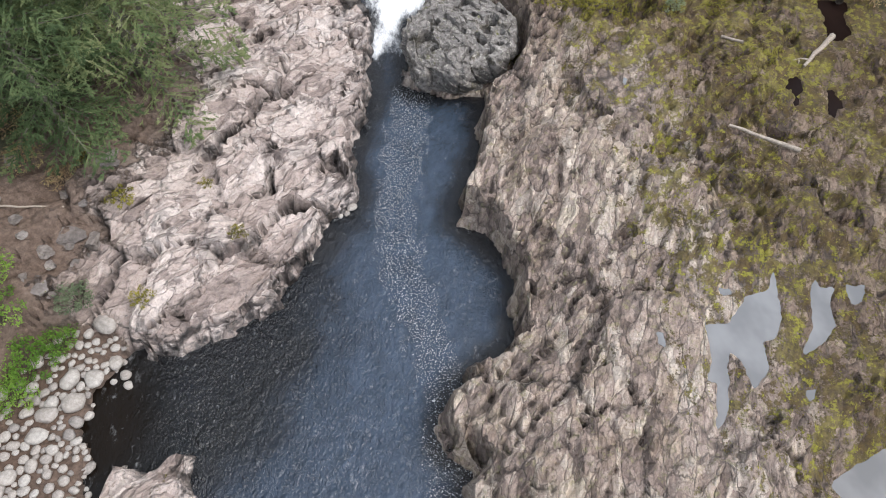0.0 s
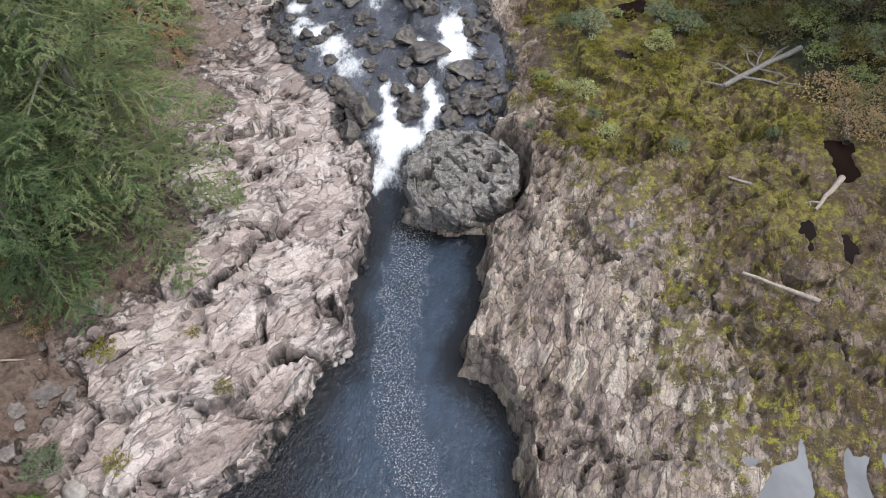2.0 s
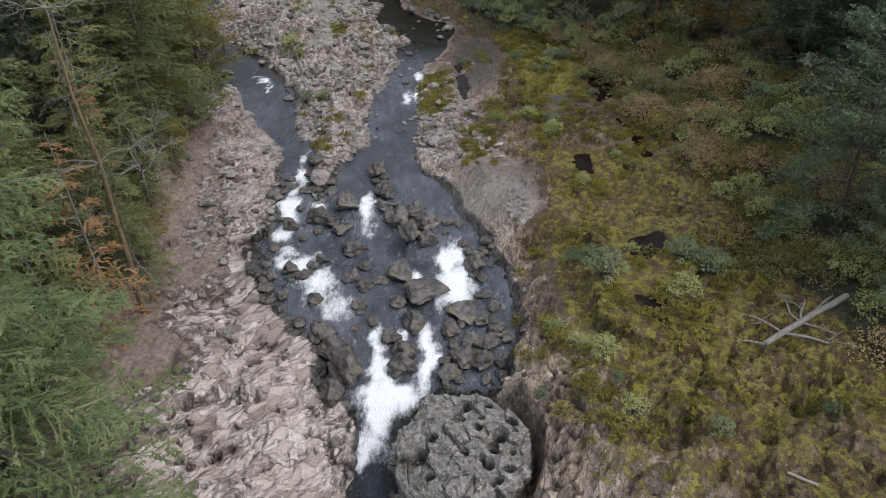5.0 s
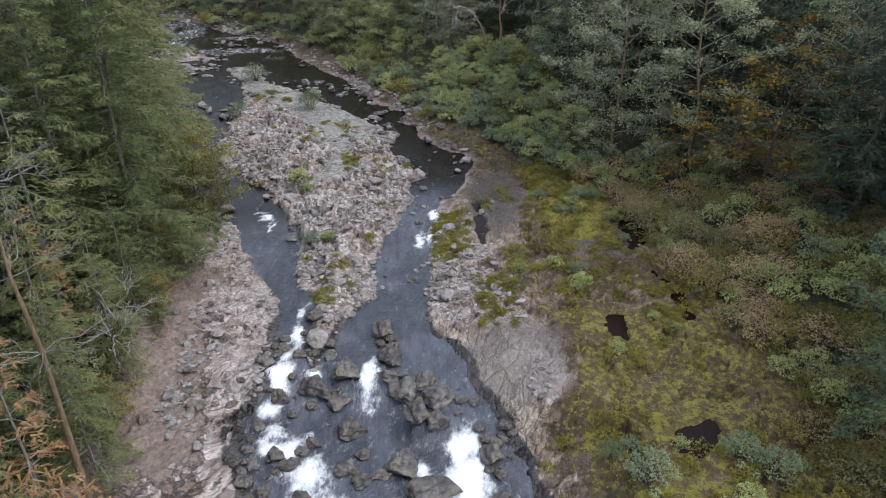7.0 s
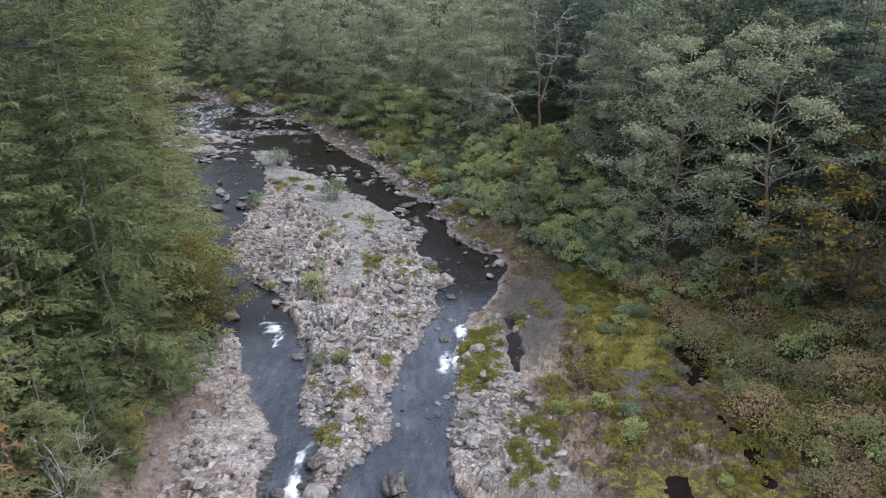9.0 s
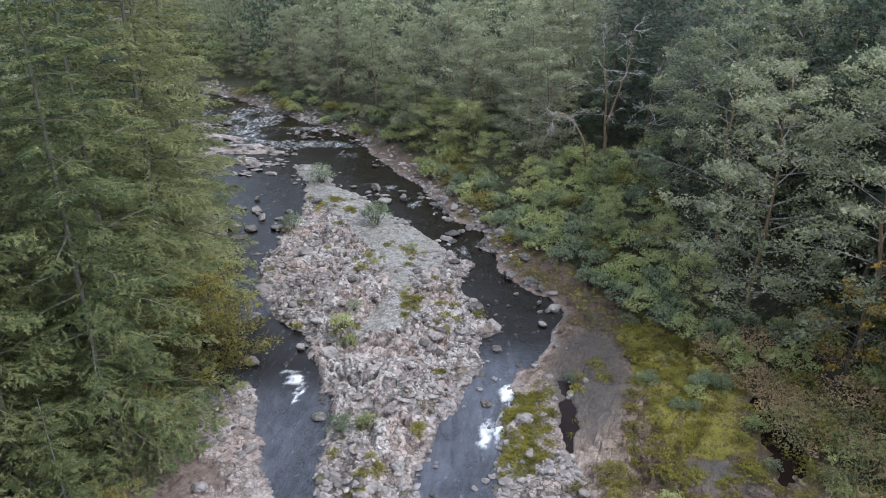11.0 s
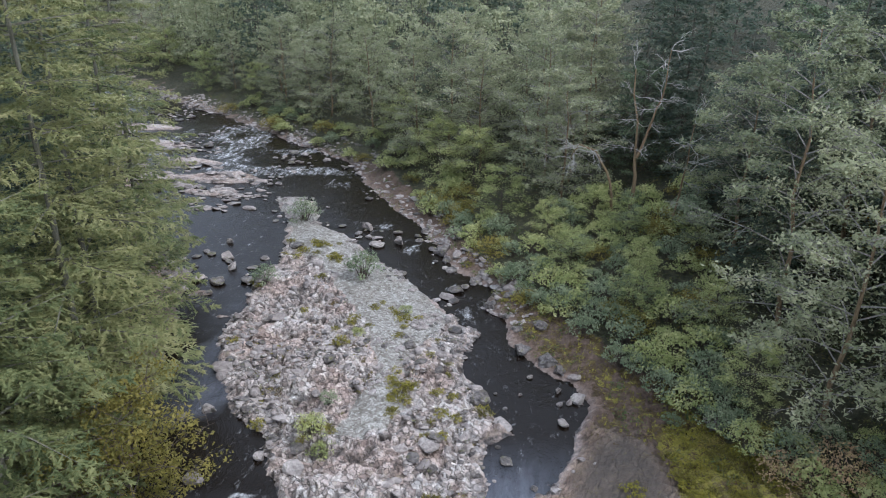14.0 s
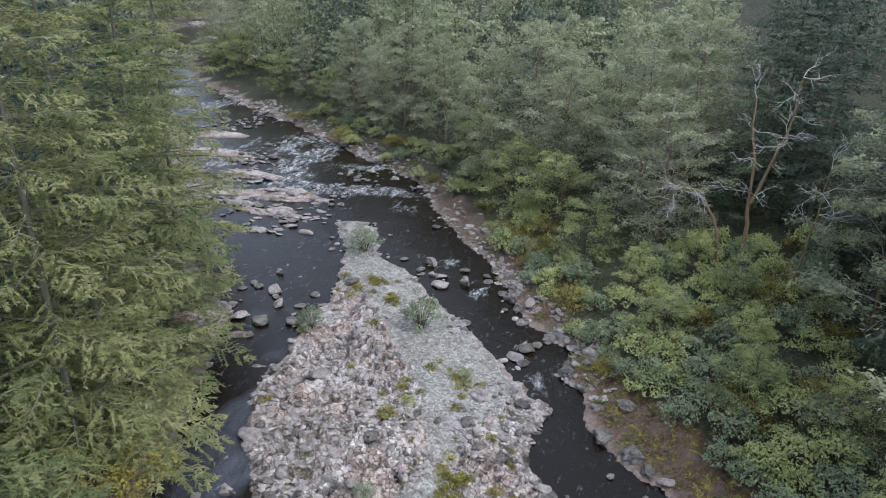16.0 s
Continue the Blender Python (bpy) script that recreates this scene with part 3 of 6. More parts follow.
def signed(poly, x, y):
    """Distance to a closed outline, negative inside."""
    best = np.full(x.shape, 1e18)
    inside = np.zeros(x.shape, bool)
    for (ax, ay), (bx, by) in zip(poly, poly[1:] + poly[:1]):
        ex, ey = bx - ax, by - ay
        t = np.clip(((x - ax) * ex + (y - ay) * ey) / (ex * ex + ey * ey), 0, 1)
        best = np.minimum(best, (x - ax - t * ex) ** 2 + (y - ay - t * ey) ** 2)
        cross = (ay > y) != (by > y)
        if ey:
            inside ^= cross & (x < ax + (y - ay) * ex / ey)
    return np.where(inside, -1, 1) * np.sqrt(best)


TABLE = np.random.RandomState(7).rand(6, 256, 256)


def value_noise(x, y, size, k=0):
    u, v = x / size, y / size
    i, j = np.floor(u).astype(int), np.floor(v).astype(int)
    a, b = u - i, v - j
    a, b = a * a * (3 - 2 * a), b * b * (3 - 2 * b)
    t = TABLE[k]
    p = lambda di, dj: t[(i + di) % 256, (j + dj) % 256]
    return (p(0, 0) * (1 - a) + p(1, 0) * a) * (1 - b) + (p(0, 1) * (1 - a) + p(1, 1) * a) * b - 0.5


def fbm(x, y, size, k=0, octaves=4):
    return sum(value_noise(x + 31 * o, y - 17 * o, size / 2 ** o, (k + o) % 6) * 0.55 ** o for o in range(octaves))


def facets(x, y, size, k, angle=0.0, stretch=1.0, tilt=1.0):
    """Broken rock: a tilted plane per irregular cell, and how near its edge is (0 at the edge)."""
    c, s = math.cos(radians(angle)), math.sin(radians(angle))
    u, v = (x * c + y * s) / size, (-x * s + y * c) / size / stretch
    i, j = np.floor(u).astype(int), np.floor(v).astype(int)
    f1, f2, h = np.full(x.shape, 9.0), np.full(x.shape, 9.0), np.zeros(x.shape)
    t = TABLE
    for di in (-1, 0, 1):
        for dj in (-1, 0, 1):
            a, b = (i + di) % 256, (j + dj) % 256
            du, dv = i + di + t[k % 6, a, b] - u, j + dj + t[(k + 1) % 6, a, b] - v
            d = du * du + dv * dv
            hh = t[(k + 2) % 6, a, b] - 0.5 + tilt * ((t[(k + 3) % 6, a, b] - 0.5) * du + (t[(k + 4) % 6, a, b] - 0.5) * dv)
            near = d < f1
            f2 = np.where(near, f1, np.minimum(f2, d))
            h = np.where(near, hh, h)
            f1 = np.where(near, d, f1)
    return h, np.sqrt(f2) - np.sqrt(f1)


def water_level(x, y):
    """Lower pool, chute, rapids, ledge and upper river."""
    z = -5 + 1.7 * ss(43.2, 48.6, y) + 0.9 * ss(49, 54.5, y) + 0.3 * ss(55, 60, y)
    ledge = np.where(x > -3, 61.6, np.where(x > -9, 65.6, 65.0))
    z = z + 1.15 * ss(-1.2, 1.2 + 1.6 * (x < -9), y - ledge)
    return z + 0.3 * ss(86, 95, y) + 0.2 * ss(110, 170, y)


def axis(lo, hi, step, before, after, grow):
    mid = list(np.arange(lo, hi, step))
    out, v, s = [], lo, step
    while v > before:
        s *= grow
        v -= s
        out.append(v)
    up, v, s = [], mid[-1], step
    while v < after:
        s = min(s * (1.018 if v < 240 and grow < 1.06 else 1.08), 60)
        v += s
        up.append(v)
    return np.array(out[::-1] + mid + up)


def land_height(x, y):
    """Height of the ground and the masks of what covers it."""
    wob = 0.5 * fbm(x, y, 2.2, 1) + 0.25 * fbm(x, y, 6, 2, 2) * ss(60, 75, y)
    river = signed(LEFT_BANK + RIGHT_BANK[::-1], x, y)
    isle = np.minimum(signed(ISLAND, x, y), signed(OUTCROP, x, y))
    bar = np.minimum.reduce([(np.hypot((x - a) / rx, (y - b) / ry) - 1) * ry for a, b, rx, ry in LEDGES]) + 1.6 * fbm(x * 0.6, y * 1.5, 4, 4, 3)
    warp_x, warp_y = x + 0.5 * fbm(x, y, 1.6, 4), y + 0.5 * fbm(x, y, 1.6, 5)
    chip, _ = facets(warp_x, warp_y, 1.5, 3, 30, 1.2, 1.0)
    d = np.maximum(river, -np.minimum(isle, bar)) + wob + (0.75 - 0.3 * ss(60, 75, y)) * chip
    wl = water_level(x, y)
    gorge = ss(64, 50, y)
    right = np.where(y < 75, ss(-3, 0, x + 1), 0.0)
    wood_r, wood_l = signed(RIGHT_WOOD, x, y), signed(LEFT_WOOD, x, y)
    cob = signed(COBBLE_BEACH, x, y)
    g_left = 1.9 * ss(0, 0.5, d) + 2.7 * ss(0.3, 9, d) + 0.4 * ss(8, 14, d)
    g_right = 3.1 * ss(0, 0.75, d) + 1.2 * ss(0.8, 4, d) + 0.9 * ss(3, 12, d) + 0.5 * ss(10, 22, d)
    low = 0.35 * ss(0, 0.6, d) + 0.5 * ss(0.2, 4, d) + 0.35 * ss(3, 12, d)
    drop = -5.0 * gorge + wl * (1 - gorge)
    h = drop + gorge * (g_left * (1 - right) + g_right * right) + (1 - gorge) * low
    beach = ss(0.8, -0.8, cob)
    h = h * (1 - beach) + (-4.7 + 0.16 * np.clip(d, 0, 8)) * beach
    # broken rock
    amp = gorge * (1.0 * (1 - right) + 0.85 * right) + (1 - gorge) * (0.6 + 0.35 * (isle < 0))
    amp = amp * (1 - 0.9 * beach) * (1 - 0.8 * ss(1, -1, np.minimum(wood_l + 2, wood_r)))
    grav = ss(1.0, -1.0, signed(GRAVEL, x, y) + 1.5 * fbm(x, y, 4, 3)) * (isle < 0.5)
    slab = ss(5.5, 2.5, np.hypot((x - 4.5), (y - 68.5) * 0.8) + 2 * fbm(x, y, 3, 1)) + ss(2.2, -0.5, np.hypot((x - 3.6) * 1.2, (y - 96) * 0.5) - 3)
    slab = slab + ss(0.6, -0.6, np.hypot((x - 12) / 2.2, (y - 84.6) / 2.2) - 1 + fbm(x, y, 3, 2))
    slab = np.clip(slab, 0, 1)
    amp = amp * (1 - 0.85 * grav) * (1 - 0.8 * slab)
    clay = ss(1.3, 0.5, np.hypot((x + 19.5) / 3.6, (y - 57) / 9.0) + 0.8 * fbm(x, y, 5, 3))
    amp = amp * (1 - 0.7 * clay)
    h1, e1 = facets(warp_x, warp_y, 2.3, 0, -40, 2.3, 1.3)
    h2l, e2l = facets(warp_x, warp_y, 0.95, 2, -46, 2.5, 1.4)
    h2r, e2r = facets(warp_x, warp_y, 0.75, 2, -15, 2.4, 1.5)
    h3, e3 = facets(warp_x, warp_y, 0.5, 4, -40, 1.7, 1.4)
    h2, e2 = h2l * (1 - right) * 0.8 + h2r * right * 0.8, e2l * (1 - right) + e2r * right
    upper_r = ss(62, 72, y)
    b1, f1 = facets(warp_x, warp_y, 1.5, 1, 24, 1.25, 1.0)
    b2, f2 = facets(warp_x, warp_y, 0.72, 5, 70, 1.3, 1.2)
    rough = ss(-0.3, 1.2, d)
    h = h + amp * rough * (((1.25 - 0.55 * right) * h1 + (0.42 + 0.1 * right) * h2) * (1 - 0.75 * upper_r) + upper_r * (0.7 * b1 + 0.4 * b2 - 0.25 * (1 - ss(0, 0.16, f2))) + 0.12 * h3 + 1.1 * fbm(x, y, 7, 0, 3))
    # cracks lower the ground and also mask the painted crack shade
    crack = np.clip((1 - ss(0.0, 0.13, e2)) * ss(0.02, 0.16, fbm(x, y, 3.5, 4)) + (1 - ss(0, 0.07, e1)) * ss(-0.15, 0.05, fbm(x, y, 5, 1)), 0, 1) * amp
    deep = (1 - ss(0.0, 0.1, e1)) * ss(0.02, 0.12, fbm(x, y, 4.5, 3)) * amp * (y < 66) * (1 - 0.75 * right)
    h = h - (0.38 * crack + 1.1 * deep) * rough
    for px, py, pr in POTHOLES:
        h = h - 1.0 * ss(pr, 0.5 * pr, np.hypot(x - px, y - py))
    # the cleft round the great boulder
    socket = ss(5.3, 4.5, np.hypot(x - 1.2, (y - 42.5) * 0.95))
    h = h * (1 - socket) + (-4.6 + 0.4 * h2) * socket
    # slopes under the woods
    wr, wl2 = np.maximum(0, -wood_r), np.maximum(0, -wood_l)
    h = h + np.minimum(0.28 * wr, 34 + 0.02 * wr) + np.minimum(0.28 * wl2, 30 + 0.02 * wl2) + 0.5 * fbm(x, y, 9, 2) * ss(0, 6, np.maximum(wr, wl2)) + np.clip(0.3 * (y - 330), 0, 60)
    h = np.where(d > 0, np.maximum(h, np.where(y > 46, np.maximum(drop, wl), drop) + 0.08 + 0.2 * ss(0, 1.5, d)), h)
    # mossy hummocks and hollows
    hum = right * ss(9, 16, x + 0.1 * (y - 20)) + (y >= 60) * ss(3, 7, x) * (1 - slab)
    h = h + np.clip(hum, 0, 1) * ss(1, 3, d) * (0.5 * np.abs(fbm(x, y, 2.4, 1, 3)) - 0.6 * ss(0.28, 0.36, fbm(x, y, 2.8, 4, 3)) - 0.1) * (wood_r > -2)
    # rain pools on the right shelf
    pools = [(signed(poly, x, y) + (0.2 if k < len(PUDDLES) else 0.9) * fbm(x, y, 1.5, 2), z) for k, (poly, z) in enumerate(PUDDLES + PEAT_POOLS)]
    for p, z in pools:
        rim = ss(0, 2.5, p)
        h = np.where(p < 2.5, np.maximum(h * rim + (z + 0.12) * (1 - rim), z + 0.03), h)
    for p, z in pools:
        h = np.where(p < 0, z - 0.25 * ss(0, -0.3, p), h)
    # river bed
    h = np.where(d < 0, wl - 0.1 - np.minimum(0.5 * -d, 1.0), h)
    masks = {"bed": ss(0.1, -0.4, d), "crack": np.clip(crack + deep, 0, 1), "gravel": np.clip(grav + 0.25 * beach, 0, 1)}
    masks["slab"] = slab * (ss(80, 86, y) + 0.6 * ss(78, 74, y))
    masks["block"] = upper_r * np.clip(rough, 0, 1) * (1 - 0.5 * slab) * (1 - clay)
    masks["pale"] = np.clip(1 - right * 0.85 - 0.2 * (y > 75) - 0.1 * (isle < 1), 0, 1)
    rapids = ss(44, 48, y) * ss(76, 66, y)
    masks["wet"] = np.clip(ss(1.1, 0.1, d) * (0.52 - 0.2 * right * ss(46, 42, y) + 0.45 * rapids) + rapids * 0.5 * ss(3, 0.5, d), 0, 1) * (1 - grav)
    moss_r = right * (ss(7, 17, x + 0.14 * (y - 20) + 3 * fbm(x, y, 8, 3)) * 0.46 + 0.12) + (y >= 75) * ss(-1.5, 3, x + 0.2 * (y - 75)) * 0.36 * (x > -6)
    moss_r = moss_r + 0.22 * ss(38, 55, y) * ss(6, 10, x) + 0.1 * ss(33, 38, y) * ss(56, 50, y) * ss(6, 9, x)
    moss = moss_r * (1 - slab) + (0.1 + 0.3 * ss(0.0, 0.25, fbm(x, y, 5, 2))) * (isle < 0) * (1 - 0.7 * grav) + 0.06 * (1 - right) * gorge * ss(2, 8, d)
    golden = ss(1.2, -1.2, signed(GOLDEN_MOSS, x, y) + 3.0 * fbm(x, y, 4, 2)) + 0.45 * ss(-1, 4, fbm(x, y, 7, 4) * 10) * ss(30, 36, y) * ss(17, 22, x) * (y < 50)
    rubble = ss(0.8, -0.8, signed(RUBBLE, x, y) + 2.0 * fbm(x, y, 4, 5))
    moss = moss * (1 - 0.75 * rubble) + 0.6 * golden * (1 - slab)
    masks["gold"] = np.clip(golden + 0.5 * rubble * ss(0.05, 0.2, fbm(x, y, 4, 1)), 0, 1) * (1 - slab)
    moss = moss + 0.22 * ss(98, 104, y) * (isle > 2) * (wood_r < wood_l) * (y < 175)
    masks["moss"] = np.clip(moss * ss(0.3, 1.6, d), 0, 1)
    masks["peat"] = np.clip((0.75 + 0.35 * ss(29, 34, y) * ss(46, 42, y)) * right * ss(10, 17, x + 0.1 * (y - 20) - 3 + 3 * fbm(x, y, 6, 1)) + 0.45 * right * ss(4, 8, x) * ss(34, 42, y + 4 * fbm(x, y, 5, 1)) + (y >= 60) * ss(4, 8, x) * (1 - slab), 0, 1) * (1 - 0.8 * rubble) * (1 - 0.5 * np.clip(golden, 0, 1))
    upper = ss(68, 78, y) * ((x > -6) | (y > 104)) * ss(0.2, 1, d) * (isle > 2) * (wood_r < wood_l)
    masks["peat"] = np.clip(masks["peat"] + upper * (0.35 + 0.45 * slab + 0.5 * ss(92, 102, y)) + 0.7 * beach + 0.55 * ss(40, 32, y) * ss(6.0, 0.0, wood_l) * (x < -10), 0, 1)
    masks["pale"] = masks["pale"] * (1 - 0.6 * upper)
    masks["pale"] = np.maximum(masks["pale"], 0.7 * rubble)
    masks["block"] = masks["block"] * np.clip((isle < 1) + rubble + 0.55 * ss(1, 6, wood_l) * (x < -10) * (isle > 1), 0, 1)
    soil_l = ss(6.0, 0.0, wood_l + 4.0 * fbm(x, y, 5, 1)) * (x < 0)
    masks["soil"] = np.clip(soil_l + 0.42 * clay + 0.7 * ss(0.04, 0.16, fbm(x, y, 5, 0)) * ss(48, 56, y) * ss(5, 8, x) * (y < 100) + 0.9 * ss(96, 102, y) * (x > -70) * (wood_r < wood_l) * (isle > 2) * ss(9, 7, wood_r) + 0.8 * ss(0.6, -0.6, np.hypot((x - 12) / 2.2, (y - 84.6) / 2.2) - 1), 0, 1) * (1 - beach) + 0.8 * beach
    masks["soil"] = masks["soil"] * (1 - masks["slab"])
    masks["litter"] = np.clip(ss(-1.0, -4, wood_l) + ss(1.5, -1.5, wood_r) + 0.3 * ss(95, 102, y) * (wood_r < wood_l) * ss(7, 2, wood_r) * (isle > 2) + ss(318, 330, y) + 0.55 * ss(160, 178, y) * ss(1, 4, d), 0, 1)
    return h, masks


def sheet(name, xs, ys, zs, mat, masks, jitter=None):
    nx, ny = len(xs), len(ys)
    gx, gy = np.meshgrid(xs, ys)
    co = np.stack([gx, gy, zs], -1).reshape(-1, 3)
    if jitter is not None:
        co[:, :2] += jitter.reshape(-1, 2)
    k = (np.arange(ny - 1)[:, None] * nx + np.arange(nx - 1)[None]).ravel()
    quads = np.stack([k, k + 1, k + nx + 1, k + nx], -1)
    me = bpy.data.meshes.new(name)
    me.vertices.add(len(co))
    me.vertices.foreach_set("co", co.ravel())
    me.loops.add(quads.size)
    me.loops.foreach_set("vertex_index", quads.ravel())
    me.polygons.add(len(quads))
    me.polygons.foreach_set("loop_start", np.arange(len(quads)) * 4)
    me.update(calc_edges=True)
    for key, v in masks.items():
        me.attributes.new(key, "FLOAT", "POINT").data.foreach_set("value", np.ascontiguousarray(v, dtype=np.float32).ravel())
    me.materials.append(mat)
    return new(name, me)


def facet_faces(me, masks):
    """Bare broken rock keeps its sharp facets; soil, gravel, moss and bed stay soft."""
    soft = np.maximum.reduce([masks["soil"], masks["gravel"], masks["litter"], masks["bed"]])
    s = (soft[:-1, :-1] + soft[1:, 1:]) / 2
    me.polygons.foreach_set("use_smooth", (s > 0.45).ravel())


XS = axis(-27, 29, 0.24, -1500, 1500, 1.075)
YS = axis(9, 114, 0.25, -1200, 1800, 1.05)
GX, GY = np.meshgrid(XS, YS)
GZ, GM = land_height(GX, GY)
JITTER = np.random.RandomState(8).uniform(-0.045, 0.045, (*GX.shape, 2))
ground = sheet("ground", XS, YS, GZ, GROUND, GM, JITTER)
facet_faces(ground.data, GM)
tagged(ground, "pale fractured rock gorge with moss, soil and gravel", "ground", kind="structure")


def ground_at(x, y):
    """Height of the ground sheet at a place."""
    i = min(max(int(np.searchsorted(XS, x)) - 1, 0), len(XS) - 2)
    j = min(max(int(np.searchsorted(YS, y)) - 1, 0), len(YS) - 2)
    a, b = (x - XS[i]) / (XS[i + 1] - XS[i]), (y - YS[j]) / (YS[j + 1] - YS[j])
    return float((GZ[j, i] * (1 - a) + GZ[j, i + 1] * a) * (1 - b) + (GZ[j + 1, i] * (1 - a) + GZ[j + 1, i + 1] * a) * b)

# ---- the river ----
FOAM = [(-4.3, 47.3, 1.3, 3.0, 1.0), (-3.0, 47.6, 1.6, 1.6, 1.0), (-4.6, 51, 0.7, 2.2, 0.9), (-1.2, 50.8, 0.8, 3.0, 0.95), (-4.9, 44.2, 0.8, 2.0, 0.8), (0.6, 60.8, 0.9, 1.9, 1.0),
        (0.8, 57.6, 1.6, 2.2, 0.95), (-2.2, 59.2, 0.9, 0.9, 0.8), (-6.5, 66.2, 0.75, 2.0, 0.95), (-13.3, 66, 1.0, 3.2, 0.9), (-12, 60.5, 1.6, 1.4, 0.8), (-9.4, 57.8, 1.8, 1.6, 0.7),
        (-8, 55.8, 1.4, 1.2, 0.55), (-2.9, 53.1, 0.6, 0.8, 0.8), (-10.5, 66.8, 0.8, 0.8, 0.7), (-20.3, 91.2, 0.75, 0.6, 0.8), (-19.4, 89.8, 0.3, 1.2, 0.65), (-21.3, 92.2, 0.8, 0.3, 0.6), (-4.2, 88, 0.6, 2.0, 0.75),
        (-2.9, 89.5, 0.6, 2.6, 0.8), (-2.4, 93.6, 0.8, 1.2, 0.8), (-13.2, 71.5, 0.7, 2.6, 0.85), (-13.6, 75, 0.4, 1.5, 0.6), (-10.5, 120, 0.8, 1.4, 0.32), (-13, 125, 0.9, 1.2, 0.3), (-19, 133, 0.8, 2.0, 0.3), (-24, 139, 1.0, 1.6, 0.3), (-42, 158, 2, 1.5, 0.3)]


def river_masks(x, y):
    foam = 0.08 * ss(46, 50, y) * ss(73, 66, y)
    u, v = x + 1.1 * fbm(x, y, 1.6, 2, 4), y + 1.8 * fbm(x, y, 1.6, 4, 4)
    for cx, cy, rx, ry, s in FOAM:
        foam = np.maximum(foam, s * ss(1.45, 0.2, np.hypot((u - cx) / rx, (v - cy) / ry) * 0.95))
    drift = ss(2.9, 0.0, np.abs(x + 2.2 - 0.9 * np.sin(y * 0.16) - 1.8 * ss(25, 15, y))) * ss(46, 40, y) * 0.85
    foam = np.maximum(foam, 0.24 * ss(0.08, 0.25, fbm(x, y * 1.6, 7, 3, 4)) * ss(146, 156, y))
    return foam, drift + 0.04 * ss(45, 52, y) * ss(80, 70, y) + ss(0.02, 0.25, fbm(x, y, 14, 5, 3)) * 0.32 * ss(118, 135, y)


WX = np.concatenate([np.arange(-420, -112, 4), np.arange(-112, -20, 0.7), np.arange(-20, 8, 0.28), np.arange(8, 30, 2)])
WY = np.concatenate([np.arange(-200, 6, 4), np.arange(6, 42, 0.5), np.arange(42, 98, 0.28), np.arange(98, 170, 0.7), np.arange(170, 420, 4)])
wx, wy = np.meshgrid(WX, WY)
foam, froth = river_masks(wx, wy)
# sky reflection painted as paler water in pool, rapids and left channel; brown pools above
edge = np.interp(wy, [-20, 10, 12.5, 14.7, 17.5, 20.5, 24.1, 27.1, 32, 44], [-15, -13.5, -10.6, -9, -8.4, -8.2, -8, -6.6, -6.2, -6])
sky_sheen = ss(-1.5, 3.4, wx - edge + 2.6 * fbm(wx, wy, 3, 2)) * (0.75 + 0.25 * ss(-8, -3, wx)) * ss(50, 46, wy)
# the pale tone stops short of the banks, leaving painted dark cliff reflections
sky_sheen = sky_sheen * ss(0.2, 2.0, -signed(LEFT_BANK + RIGHT_BANK[::-1], wx, wy) + 0.6 * fbm(wx, wy, 1.2, 3))
# where patches of painted sky sheen break the brown of the left channel
shallow = ss(-24, -27, wx) * ss(92, 98, wy) * ss(127, 121, wy)
brown = np.maximum(ss(95, 103, wy + 9 * ss(-15, -18, wx)) * (1 - 0.6 * shallow * ss(-0.1, 0.2, fbm(wx, wy, 6, 1, 3))), ss(4.5, 1, np.hypot(wx + 18.8, (wy - 13.5) * 0.6)))
grey_sheen = ss(46, 50, wy) * (0.55 + 0.35 * ss(-0.2, 0.3, fbm(wx, wy, 4, 3, 3)))
wz = water_level(wx, wy) + foam * (0.22 * fbm(wx, wy, 0.8, 3, 3) + 0.1) + 0.05 * fbm(wx, wy, 1.5, 1, 3)
tagged(sheet("water", WX, WY, wz, WATER, {"foam": foam, "froth": froth, "sky_sheen": sky_sheen, "grey_sheen": grey_sheen, "brown": brown}), "dark river with white water chute and rapids", "water", kind="structure")


def pool_sheet(poly, z, mat, label, wobble):
    """A level sheet of water, trimmed just outside the pool's outline."""
    px, py = [p[0] for p in poly], [p[1] for p in poly]
    gx, gy = np.meshgrid(np.arange(min(px) - 0.6, max(px) + 0.8, 0.11), np.arange(min(py) - 0.6, max(py) + 0.8, 0.11))
    inside = signed(poly, gx, gy) + wobble * fbm(gx, gy, 1.5, 2) < 0.12
    ny, nx = gx.shape
    j, i = np.nonzero(inside[:-1, :-1] & inside[1:, 1:])
    k = j * nx + i
    co = np.stack([gx, gy, np.full(gx.shape, z - 0.01)], -1).reshape(-1, 3)
    used_v, inv = np.unique(np.stack([k, k + 1, k + nx + 1, k + nx], -1), return_inverse=True)
    me = bpy.data.meshes.new("water")
    me.from_pydata(co[used_v].tolist(), [], inv.reshape(-1, 4).tolist())
    me.materials.append(mat)
    return tagged(new("water", me), label, "water", kind="structure")


for poly, z in PUDDLES:
    pool_sheet(poly, z, PUDDLE, "still rain pool in a hollow of the rock", 0.2)
for poly, z in PEAT_POOLS:
    pool_sheet(poly, z, PEAT, "dark peaty pool among moss", 0.9)

